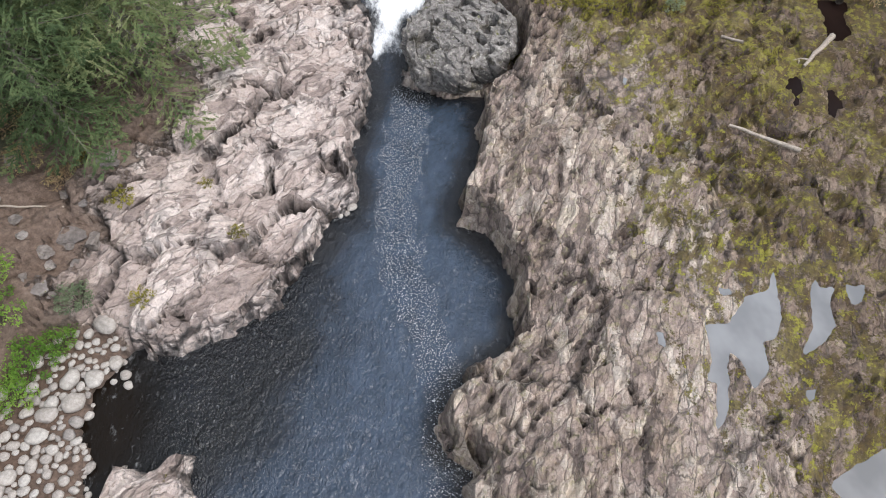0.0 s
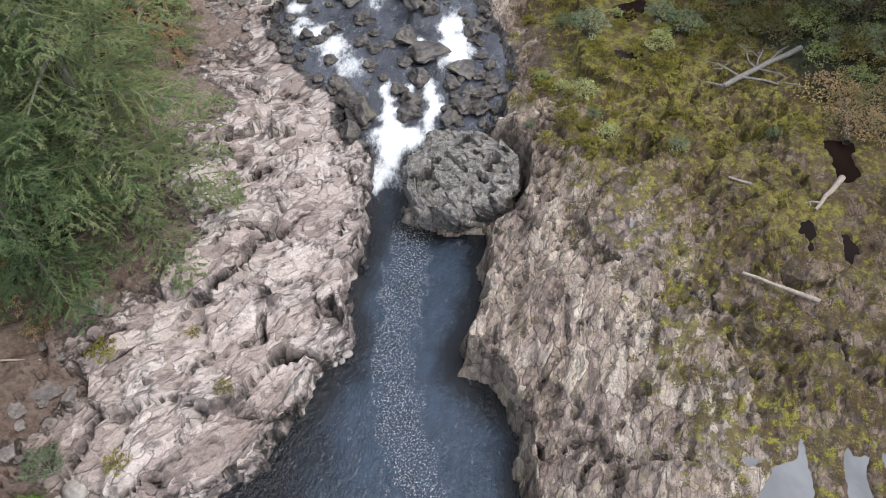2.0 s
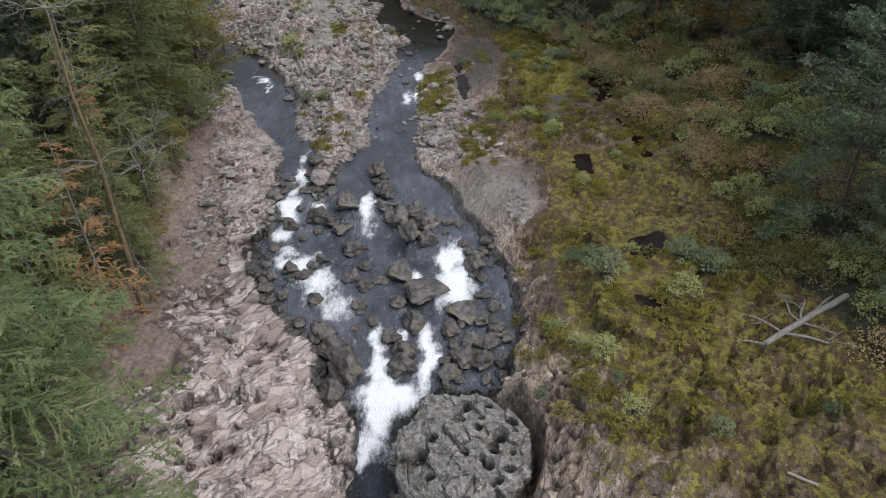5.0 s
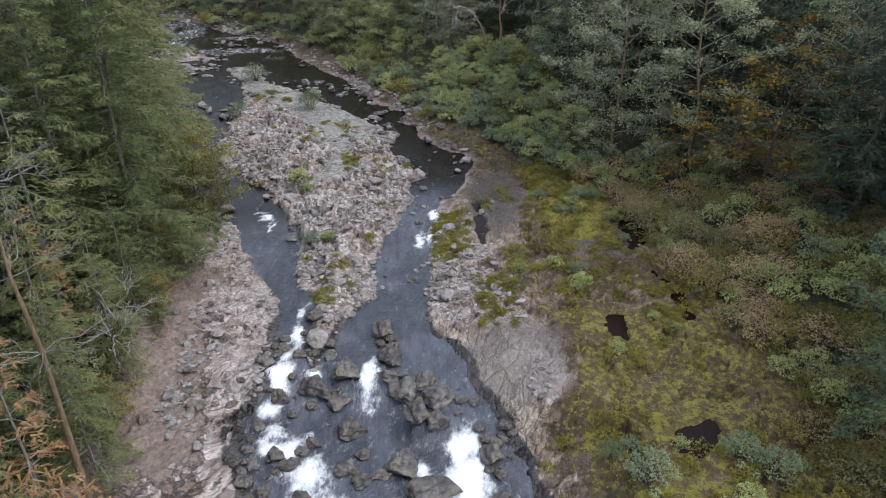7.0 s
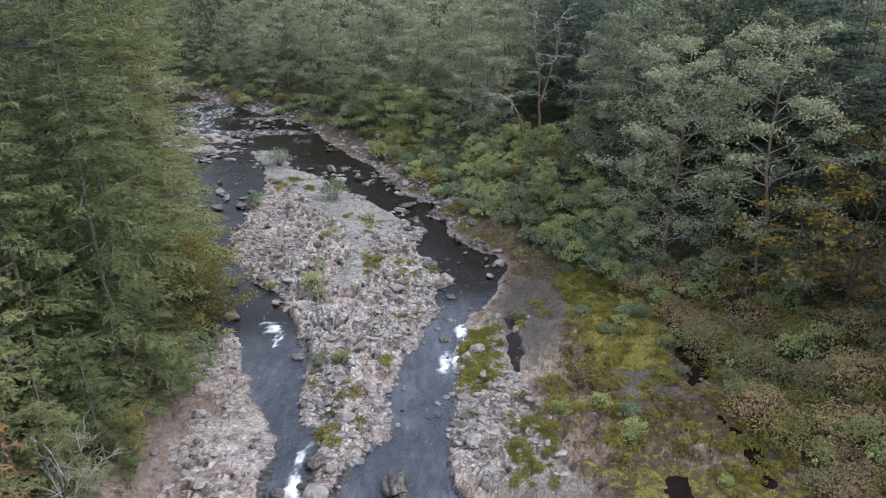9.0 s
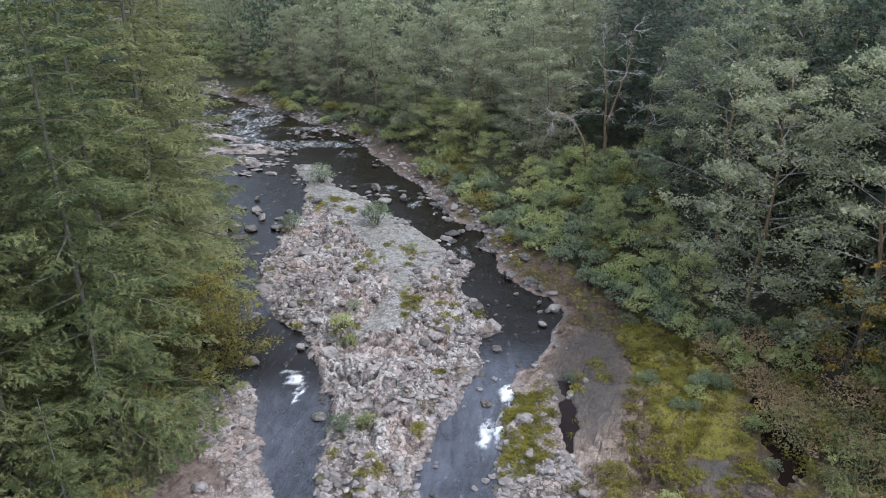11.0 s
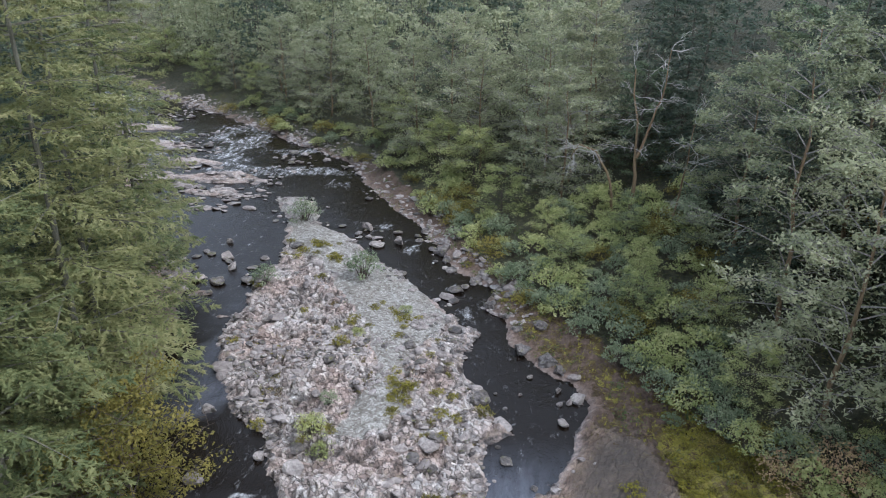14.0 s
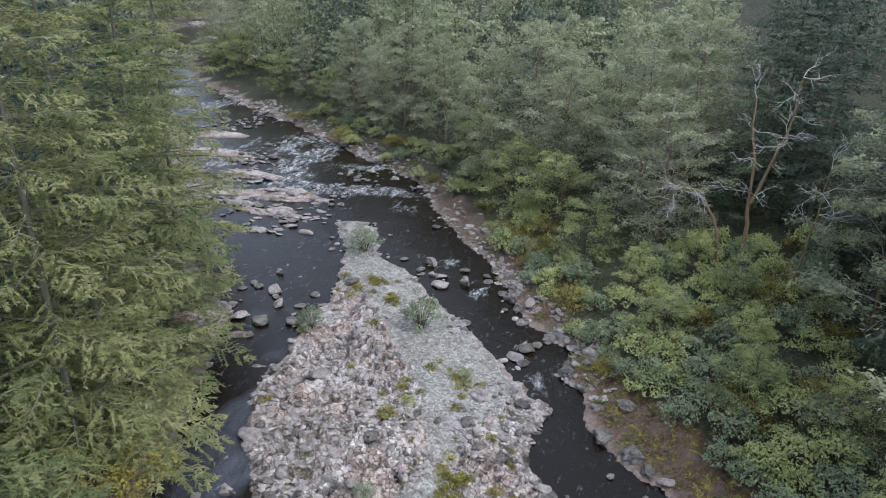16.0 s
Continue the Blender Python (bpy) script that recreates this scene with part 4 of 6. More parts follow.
# ---- builders of things ----
def mesh_of(name, verts, faces, mats, smooth=False, slots=None):
    """A mesh from arrays; every face has the same number of corners."""
    me = bpy.data.meshes.new(name)
    verts, faces = np.asarray(verts, dtype=np.float32), np.asarray(faces)
    n = faces.shape[1]
    me.vertices.add(len(verts))
    me.vertices.foreach_set("co", verts.ravel())
    me.loops.add(faces.size)
    me.loops.foreach_set("vertex_index", faces.ravel())
    me.polygons.add(len(faces))
    me.polygons.foreach_set("loop_start", np.arange(len(faces)) * n)
    for m in mats:
        me.materials.append(m)
    if slots is not None:
        me.polygons.foreach_set("material_index", slots)
    me.polygons.foreach_set("use_smooth", [smooth] * len(faces))
    me.update(calc_edges=True)
    return me


def part(name, me, parent, label=""):
    ob = new(name, me)
    ob.parent = parent
    return tagged(ob, label)


def tube(points, radii, sides=6):
    """Verts and quads of a tapering tube along points."""
    points = [Vector(p) for p in points]
    vs, fs = [], []
    for k, p in enumerate(points):
        way = (points[min(k + 1, len(points) - 1)] - points[max(k - 1, 0)]).normalized()
        side = way.cross(Vector((0.3, 0.9, 0.2))).normalized()
        up = way.cross(side)
        for s in range(sides):
            a = 2 * math.pi * s / sides
            vs.append(p + radii[k] * (math.cos(a) * side + math.sin(a) * up))
        if k:
            o = (k - 1) * sides
            fs += [(o + s, o + (s + 1) % sides, o + sides + (s + 1) % sides, o + sides + s) for s in range(sides)]
    return vs, fs


def tubes(items, sides=6):
    vs, fs = [], []
    for points, radii in items:
        v, f = tube(points, radii, sides)
        fs += [tuple(i + len(vs) for i in q) for q in f]
        vs += v
    return vs, fs


def bent(rng, a, b, sag, n=5, wobble=0.1):
    """Points from a to b with a bow and small kinks."""
    a, b = Vector(a), Vector(b)
    size = (b - a).length * wobble
    out = []
    for k in range(n):
        t = k / (n - 1)
        p = a.lerp(b, t) + Vector((0, 0, sag * 4 * t * (1 - t)))
        if 0 < k < n - 1:
            p += Vector((rng.uniform(-1, 1), rng.uniform(-1, 1), rng.uniform(-1, 1))) * size * 0.5
        out.append(p)
    return out


def blades(base, way, side, length, width):
    """One narrow leaf triangle for each row of base, way and side."""
    n = len(base)
    v = np.empty((n, 3, 3))
    v[:, 0], v[:, 1] = base - side * width[:, None] / 2, base + side * width[:, None] / 2
    v[:, 2] = base + way * length[:, None]
    return v.reshape(-1, 3), np.arange(n * 3).reshape(-1, 3)


def unit(v):
    return v / np.maximum(np.linalg.norm(v, axis=-1, keepdims=True), 1e-9)


def conifer(height, radius, seed, whorls, arms, twigs, per_twig, needle, clear=0.06, droop=0.22, sparse=0.0, frond=0.15, thick=1.0, inner=0.12):
    """Trunk and crown meshes of a fir: whorls of drooping limbs, each a feathery fan of sprays."""
    rng = np.random.RandomState(seed)
    lean = rng.uniform(-0.02, 0.02, 2) * height
    trunk = [((0, 0, -0.8), height * 0.007 + 0.06), ((0, 0, 0.5), height * 0.006 + 0.03), ((lean[0] * 0.4, lean[1] * 0.4, height * 0.5), height * 0.004 + 0.01), ((lean[0], lean[1], height), 0.03)]
    items = [([p for p, r in trunk], [r for p, r in trunk])]
    base, way, side, ln, wd = [], [], [], [], []
    for w in range(whorls):
        t = clear + (0.985 - clear) * ((w + rng.uniform(-0.3, 0.3)) / whorls)
        z0 = max(t, clear) * height
        reach = radius * min(1.0, (1 - t) ** 0.68 * 1.12) * min(1, 0.6 + t * 5)
        for k in range(arms):
            if rng.rand() < sparse:
                continue
            az = 2 * math.pi * (k + rng.uniform(-0.35, 0.35)) / arms + w * 0.8
            L = reach * rng.uniform(0.55, 1.15) + 0.15
            out = np.array([math.cos(az), math.sin(az), 0.0])
            lift, dr = 0.3 * t + rng.uniform(-0.12, 0.1), droop * rng.uniform(0.7, 1.4)
            origin = np.array([lean[0] * t, lean[1] * t, z0 + rng.uniform(-0.4, 0.4)])
            spot = lambda s: origin + out * (s * L) + np.array([0, 0, lift * s * L - dr * L * s * s * 1.3 + 0.1 * L * s ** 4])
            if t < 0.9 and w % 2 == 0:
                items.append(([spot(s) for s in (0, 0.45, 0.9)], [0.035 + 0.012 * L, 0.02 + 0.006 * L, 0.01]))
            across = np.array([-out[1], out[0], 0.0])
            nt = max(3, int(twigs * (0.3 + 0.7 * L / radius)))
            for q in range(nt):
                s = inner + (1 - inner) * ((q + rng.rand()) / nt) ** 0.8
                p = spot(s)
                hand = 1 if q % 2 else -1
                tl = (0.5 * L * (1.02 - s) ** 0.8 + 0.35) * rng.uniform(0.6, 1.1) * min(1, 0.45 + 1.3 * s)
                d = unit(out * rng.uniform(0.35, 1.0) + across * hand * rng.uniform(0.3, 1.1) + np.array([0, 0, rng.uniform(-0.2, 0.02)]))
                u = rng.rand(per_twig) ** 0.8
                b = p + d * (u[:, None] * tl)
                b[:, 2] -= 0.16 * tl * u * u
                bw = unit(d * 0.8 + rng.normal(size=(per_twig, 3)) * np.array([0.7, 0.7, 0.3]) - np.array([0, 0, 0.12]))
                b = b + rng.normal(size=(per_twig, 3)) * 0.12 * needle
                bs = unit(np.cross(bw, np.array([0, 0, 1.0]) + rng.uniform(-0.4, 0.4, (per_twig, 3))))
                flat = unit(np.cross(d, np.array([0, 0, 1.0]) + rng.uniform(-0.35, 0.35, 3)))
                base.append(p[None]), way.append(d[None]), side.append(flat[None])
                ln.append(np.array([tl * 1.05])), wd.append(np.array([frond * rng.uniform(0.7, 1.3)]))
                base.append(b), way.append(bw), side.append(bs)
                ln.append(needle * rng.uniform(0.55, 1.25, per_twig) * (0.65 + 0.35 * L / radius)), wd.append(needle * rng.uniform(0.24, 0.42, per_twig) * thick)
    v, f = blades(np.concatenate(base), np.concatenate(way), np.concatenate(side), np.concatenate(ln), np.concatenate(wd))
    return tube(*items[0], 8), (v, f), tubes(items[1:], 3)


def leaves(rng, centres, radii, count, size, flat=0.6):
    """Small leaves scattered in clumps, denser on the clump's outside."""
    n = len(centres) * count
    c, r = np.repeat(centres, count, 0), np.repeat(radii, count)
    d = unit(rng.normal(size=(n, 3)))
    p = c + d * (r * rng.uniform(0.35, 1.0, n) ** 0.6)[:, None] * np.array([1, 1, flat])
    nrm = unit(d * 0.6 + np.array([0, 0, 0.7]) + rng.normal(size=(n, 3)) * 0.5)
    a = unit(np.cross(nrm, rng.normal(size=(n, 3))))
    b = np.cross(nrm, a)
    s = (size * rng.uniform(0.6, 1.35, n))[:, None]
    v = np.stack([p - a * s, p + b * s * 0.75, p + a * s * 0.8 - b * s * 0.3], 1).reshape(-1, 3)
    return v, np.arange(n * 3).reshape(-1, 3)


def broadleaf(height, radius, seed, limbs, clumps, count, size, trunk_r=0.2, low=0.25, bare=0.0):
    """Trunk with limbs, and an uneven crown of leaf clumps at the twigs' ends."""
    rng = np.random.RandomState(seed)
    pr = random.Random(seed)
    lean = Vector((pr.uniform(-1, 1), pr.uniform(-1, 1), 0)) * height * 0.08
    top = Vector((0, 0, height * 0.82)) + lean
    stem = bent(pr, (0, 0, -0.6), top, 0, 6, 0.04)
    items = [(stem, [trunk_r * (1 - 0.16 * k) for k in range(6)])]
    cs, rs = [], []
    for k in range(limbs):
        t = low + (0.97 - low) * (k + pr.random()) / limbs
        a = k * 2.4 + pr.uniform(-0.5, 0.5)
        o = stem[min(5, int(t * 5))].lerp(stem[min(5, int(t * 5) + 1)], t * 5 % 1)
        shape = math.sin(math.pi * min(1, (t - low) / (1 - low) * 0.75 + 0.22))
        reach = radius * shape * pr.uniform(0.7, 1.15)
        e = o + Vector((math.cos(a) * reach, math.sin(a) * reach, reach * pr.uniform(0.1, 0.6)))
        line = bent(pr, o, e, reach * 0.08, 4, 0.1)
        items.append((line, [trunk_r * 0.36, trunk_r * 0.25, trunk_r * 0.15, 0.015]))
        for q in range(clumps):
            s = 0.35 + 0.65 * (q + pr.random()) / clumps
            p = line[min(3, int(s * 3))].lerp(line[min(3, int(s * 3) + 1)], s * 3 % 1)
            tip = p + Vector((pr.uniform(-1, 1), pr.uniform(-1, 1), pr.uniform(-0.5, 0.8))) * radius * 0.27
            items.append(([p, tip], [0.025, 0.008]))
            if pr.random() > bare:
                cs.append(tip)
                rs.append(radius * pr.uniform(0.16, 0.3))
            else:
                for _ in range(3):
                    items.append(([tip, tip + Vector((pr.uniform(-1, 1), pr.uniform(-1, 1), pr.uniform(-0.6, 0.8))) * radius * 0.24], [0.024, 0.008]))
    return tube(*items[0], 7), leaves(rng, np.array(cs), np.array(rs), count, size), tubes(items[1:], 3)


def alder(height, radius, seed, limbs, fans, count, size, trunk_r=0.22, low=0.15, bare=0.15):
    """A tall alder or ash: long limbs in uneven tiers, each a flat spray of small leaves with bare pale tips."""
    rng = np.random.RandomState(seed)
    pr = random.Random(seed)
    top = Vector((pr.uniform(-1, 1), pr.uniform(-1, 1), 0)) * height * 0.06 + Vector((0, 0, height * 0.95))
    stem = bent(pr, (0, 0, -0.8), top, 0, 7, 0.03)
    wood = (stem, [trunk_r * (1 - 0.14 * k) for k in range(7)])
    items, ps = [], []
    for k in range(limbs):
        t = low + (0.98 - low) * (k + pr.random()) / limbs
        o = stem[min(6, int(t * 6))].lerp(stem[min(6, int(t * 6) + 1)], t * 6 % 1)
        a = k * 2.4 + pr.uniform(-0.6, 0.6)
        shape = math.sin(math.pi * min(1, (t - low) / (1 - low) * 0.66 + 0.3)) ** 0.7
        L = radius * shape * pr.uniform(0.55, 1.2) + 0.5
        out = Vector((math.cos(a), math.sin(a), 0))
        across = Vector((-out.y, out.x, 0))
        lift, dr = pr.uniform(0.15, 0.55) + 0.4 * t, pr.uniform(0.1, 0.45)
        spot = lambda u: o + out * (u * L) + Vector((0, 0, lift * u * L - dr * L * u * u))
        items.append(([spot(u) for u in (0, 0.35, 0.7, 1.0)], [trunk_r * 0.3, trunk_r * 0.2, trunk_r * 0.12, 0.015]))
        for q in range(fans):
            u = 0.22 + 0.78 * ((q + pr.random()) / fans) ** 0.85
            p = spot(u)
            d = (out * pr.uniform(0.2, 1.0) + across * pr.choice((-1, 1)) * pr.uniform(0.2, 1.1) + Vector((0, 0, pr.uniform(-0.25, 0.3)))).normalized()
            fl = (0.34 * L * (1.15 - u) + 0.55) * pr.uniform(0.6, 1.25)
            tip = p + d * fl
            items.append(([p, tip], [0.022, 0.007]))
            if pr.random() < bare:
                for _ in range(4):
                    w = p.lerp(tip, pr.uniform(0.3, 1.0))
                    items.append(([w, w + (d + Vector((pr.uniform(-1, 1), pr.uniform(-1, 1), pr.uniform(-0.4, 0.8)))) * fl * 0.4], [0.02, 0.007]))
                continue
            g = rng.rand(count) ** 0.8 * 1.08
            b = np.array(p)[None] + np.array(d)[None] * (g * fl)[:, None]
            ps.append(b + rng.normal(size=(count, 3)) * np.array([0.24, 0.24, 0.17]) * (0.5 + 0.5 * fl))
    p = np.concatenate(ps)
    nrm = unit(np.array([0, 0, 0.9]) + rng.normal(size=p.shape) * 0.5)
    e = unit(np.cross(nrm, rng.normal(size=p.shape)))
    f = np.cross(nrm, e)
    z = (size * rng.uniform(0.55, 1.35, len(p)))[:, None]
    v = np.stack([p - e * z, p + f * z * 0.7, p + e * z * 0.8 - f * z * 0.3], 1).reshape(-1, 3)
    return tube(*wood, 7), (v, np.arange(len(v)).reshape(-1, 3)), tubes(items, 3)


def leafy(name, foliage, wood, leaf, bark):
    """Foliage and the twigs that carry it, as one mesh of triangles."""
    (v, f), (tv, tf) = foliage, wood
    f, tf = np.asarray(f), np.asarray(tf)
    if f.shape[1] == 4:
        f = np.concatenate([f[:, [0, 1, 2]], f[:, [0, 2, 3]]])
    tf = np.concatenate([tf[:, [0, 1, 2]], tf[:, [0, 2, 3]]]) + len(v)
    return mesh_of(name, np.concatenate([v, np.array([tuple(p) for p in tv])]), np.concatenate([f, tf]), [leaf, bark], False, np.repeat([0, 1], [len(f), len(tf)]))


def tree_thing(name, wood, foliage, twigs, bark, leaf, label, category="tree", twig=None):
    e = tagged(new(name), label, category)
    part("trunk", mesh_of("trunk", *wood, [bark], True), e)
    part("crown", leafy("crown", foliage, twigs, leaf, twig or bark), e)
    return e


def shrub_thing(name, radius, height, seed, clumps, count, size, leaf, label, flat=0.7):
    """A many-stemmed bush: stems fan out from the ground to leafy clumps."""
    rng, pr = np.random.RandomState(seed), random.Random(seed)
    cs, rs, items = [], [], []
    for k in range(clumps):
        a, r = k * 2.4, radius * math.sqrt((k + 0.5) / clumps) * pr.uniform(0.7, 1.05)
        p = Vector((math.cos(a) * r, math.sin(a) * r, height * (1 - 0.6 * (r / radius) ** 2) * pr.uniform(0.55, 1.0)))
        cs.append(p), rs.append(radius * pr.uniform(0.2, 0.36))
        items.append(([(0.1 * p.x, 0.1 * p.y, -0.3), p * 0.55 + Vector((0, 0, 0.1 * height)), p * 1.12], [0.035, 0.02, 0.006]))
    e = tagged(new(name), label, "shrub")
    part("foliage", leafy("foliage", leaves(rng, np.array(cs), np.array(rs), count, size, flat), tubes(items, 3), leaf, BARK), e)
    return e


def rock_mesh(name, seed, mat, cuts=14, sub=2, low=0.62, noise_amp=0.06, smooth=False, squash=0.7):
    """A stone of radius one: a ball hewn by random planes and roughened."""
    rng = random.Random(seed)
    bm = bmesh.new()
    bmesh.ops.create_icosphere(bm, subdivisions=sub, radius=1.0)
    planes = [(Vector((rng.gauss(0, 1), rng.gauss(0, 1), rng.gauss(0, 1))).normalized(), rng.uniform(low, 0.95)) for _ in range(cuts)]
    sx, sy = rng.uniform(0.85, 1.25), rng.uniform(0.8, 1.0)
    for v in bm.verts:
        p = v.co.copy()
        for n, o in planes:
            over = p.dot(n) - o
            if over > 0:
                p -= n * over
        p *= 1 + noise_amp * (noise.noise(p * 2.2 + Vector((seed, 0, 0))) + 0.5 * noise.noise(p * 5 + Vector((seed, 3, 0))))
        v.co = Vector((p.x * sx, p.y * sy, p.z * squash))
    me = bpy.data.meshes.new(name)
    bm.to_mesh(me)
    bm.free()
    me.materials.append(mat)
    me.polygons.foreach_set("use_smooth", [smooth] * len(me.polygons))
    return me


def put_rock(name, me, x, y, r, z, label, category, group, tall=1.0, turn=None, sink=0.25):
    ob = tagged(new(name, me), label, category, group)
    ob.matrix_world = pose(x, y, z + r * 0.7 * tall * (1 - 2 * sink), random.uniform(-8, 8), random.uniform(-8, 8), random.uniform(0, 360) if turn is None else turn) @ Matrix.Diagonal((r, r, r * tall, 1))
    return ob


def surface(x, y):
    """The ground or the water, whichever is higher."""
    return max(ground_at(x, y), float(water_level(np.array([x]), np.array([y]))[0]) if y > 0 else -5)


# ---- the great potholed boulder beside the chute ----
def pothole_boulder():
    rng = np.random.RandomState(5)
    nu, nv = 230, 130
    u, v = np.meshgrid(np.arange(nu) * 2 * math.pi / nu, np.linspace(0, 1, nv))
    out = 1 - (1 - v) ** 2.0
    z = np.where(v < 0.62, 1 - 0.16 * (v / 0.62) ** 2.2, 0.84 - 0.84 * ((v - 0.62) / 0.38) ** 1.25)
    rad = np.where(v < 0.62, 0.9 * v / 0.62, 0.9 + 0.1 * np.sin((v - 0.62) / 0.38 * math.pi * 0.6) - 0.26 * np.maximum((v - 0.62) / 0.38, 0) ** 2.5)
    wob = 1 + 0.07 * np.sin(u * 2 + 0.6) + 0.05 * np.sin(u * 3 + 2) + 0.03 * np.sin(u * 7)
    x, y = 4.3 * rad * wob * np.cos(u), 4.6 * rad * wob * np.sin(u)
    zz = 4.1 * z
    h1, e1 = facets(x + 40 + zz * 0.3, y + 10 - zz * 0.2, 1.3, 1, 30, 1.3, 1.4)
    h2, e2 = facets(x + 40 + zz * 0.8, y + 10 + zz * 0.6, 0.45, 3, 10, 1.3, 1.4)
    push = 0.6 * h1 + 0.2 * h2 - 0.3 * (1 - ss(0, 0.1, e1)) * ss(-0.05, 0.1, fbm(x, y, 2, 3)) + 0.5 * fbm(x + 9, y + zz, 2.2, 2)
    top = ss(0.8, 0.5, v)
    zz = zz + push * (0.3 + 0.5 * top)
    x, y = x + np.cos(u) * push * (1 - top) * 0.9, y + np.sin(u) * push * (1 - top) * 0.9
    for px, py, size in [(-0.1, 1.9, 0.38), (1.3, 2.1, 0.24), (1.1, 1.1, 0.24), (2.4, 0.5, 0.42), (2.0, -0.3, 0.26), (3.1, -0.4, 0.22), (0.2, -0.8, 0.3), (1.6, -1.4, 0.32), (1.2, -1.1, 0.22),
                         (2.8, -1.6, 0.42), (2.1, -2.4, 0.24), (-2.4, -0.9, 0.55), (-1.8, 0.4, 0.3), (3.2, 1.8, 0.38), (3.3, 0.9, 0.26), (-1.8, -2.4, 0.28), (0.4, 3.0, 0.3), (1.8, 3.1, 0.26)]:
        # potholes drilled by the floods
        reach = np.hypot((x - px) * rng.uniform(0.8, 1.1), (y - py) * rng.uniform(0.85, 1.2)) + 0.12 * fbm(x + 3, y, 0.8, 2)
        zz = zz - rng.uniform(1.1, 1.8) * ss(size * 1.1, size * 0.85, reach) * (v < 0.8)
    co = np.stack([x, y, zz], -1).reshape(-1, 3)
    j, i = np.meshgrid(np.arange(nv - 1), np.arange(nu), indexing="ij")
    q = np.stack([j * nu + i, (j + 1) * nu + i, (j + 1) * nu + (i + 1) % nu, j * nu + (i + 1) % nu], -1).reshape(-1, 4)
    ob = tagged(new("boulder", mesh_of("boulder", co, q, [GREYROCK])), "huge grey potholed boulder standing beside the chute", "boulder")
    ob.matrix_world = pose(1.2, 42.5, -5.3)
    return ob


pothole_boulder()

# ---- boulders in the rapids ----
WET = [rock_mesh("boulder", 10 + k, WETSTONE, 26, 4, 0.42, 0.3, squash=0.75) for k in range(6)]
SMALLWET = [rock_mesh("stone", 110 + k, WETSTONE, 12, 2, 0.55, 0.14) for k in range(6)]
SMALLDRY = [rock_mesh("stone", 130 + k, BLOCKROCK, 10, 2, 0.34, 0.14) for k in range(6)]
DRY = [rock_mesh("rock", 30 + k, BANKROCK, 12, 3, 0.34, 0.2) for k in range(6)]
ROUND = [rock_mesh("cobble", 50 + k, COBBLE, 9, 2, 0.6, 0.1, True, 0.62) for k in range(8)]
RAPIDS = [(-13.1, 65, 0.8, 1.2), (-10.9, 66, 1.15, 0.8), (-9.4, 65.4, 0.9, 0.8), (-8.3, 67, 1.25, 0.9), (-8.7, 64.8, 0.9, 0.8), (-6, 72.2, 1.2, 1.0), (-5.3, 69, 1.25, 0.8), (-3.7, 65.6, 1.5, 0.8), (-4.9, 66.6, 1.0, 0.8),
          (-1.5, 64.4, 1.4, 0.8), (-2.3, 66.3, 1.1, 0.8), (-2.6, 62.7, 1.25, 0.9), (-1.2, 62.2, 1.1, 0.9), (-7.4, 62.2, 1.25, 0.7), (-9.8, 60.9, 0.6, 0.8), (-12.1, 59.6, 0.8, 0.8), (-13.5, 58.8, 0.6, 0.8),
          (-6.2, 60, 0.6, 0.8), (-7.2, 58.8, 0.85, 0.8), (-6.1, 57.8, 0.85, 0.7), (-4.7, 58.4, 0.6, 0.7), (-3.3, 58.9, 1.3, 0.9), (-1.6, 56.8, 1.8, 0.9), (-3.3, 56, 0.8, 0.8), (-6.4, 55.8, 0.8, 0.6)]
RAPIDS += [(-9.6, 56.3, 0.8, 0.7), (-10.7, 59.2, 0.5, 0.8), (1.6, 54.9, 1.5, 0.5), (0.6, 53.2, 1.0, 0.7), (-2.7, 51.4, 1.1, 1.0), (-3.8, 52.5, 0.9, 0.9), (-1.9, 53.8, 1.1, 1.0), (3.0, 54.1, 0.8, 0.7), (3.9, 53.3, 1.0, 0.7),
           (3.2, 56.9, 0.7, 0.6), (3.2, 52.2, 1.0, 0.7), (2, 52.5, 0.8, 0.6), (1.5, 50.8, 1.2, 0.8), (2.9, 50.7, 1.1, 0.8), (-8.7, 52.9, 1.2, 0.8), (-7.6, 51.2, 1.45, 1.1), (-6.5, 49.6, 1.6, 1.1), (-2.9, 50.3, 1.2, 1.0),
           (-7.3, 47.9, 1.1, 1.2), (0.4, 49.6, 1.0, 0.8), (-14.8, 68, 1.0, 0.8), (-12.4, 69.2, 0.6, 0.8), (2.6, 60, 1.1, 1.1)]
for k, (x, y, r, tall) in enumerate(RAPIDS):
    put_rock("boulder", WET[k % 6], x, y, r * 1.25, float(water_level(np.array([x]), np.array([y]))[0]), "dark wet basalt boulder with moss in the rapids", "boulder", "boulders in the rapids", tall, sink=0.3)
count = 0
while count < 115:
    x, y = random.uniform(-16.5, 5), random.uniform(48, 72)
    d = float(signed(LEFT_BANK + RIGHT_BANK[::-1], np.array([x]), np.array([y]))[0])
    f = float(river_masks(np.array([x]), np.array([y]))[0][0])
    if -4.5 < d < 0.6 and f < 0.3 and not (-6 < x < 0 and y < 53) and not (x > -5 and y > 66):
        put_rock("stone", SMALLWET[count % 6], x, y, random.uniform(0.18, 0.65), surface(x, y), "small dark wet stone in the rapids", "stone", "stones in the rapids", random.uniform(0.6, 1.0), sink=0.3)
        count += 1

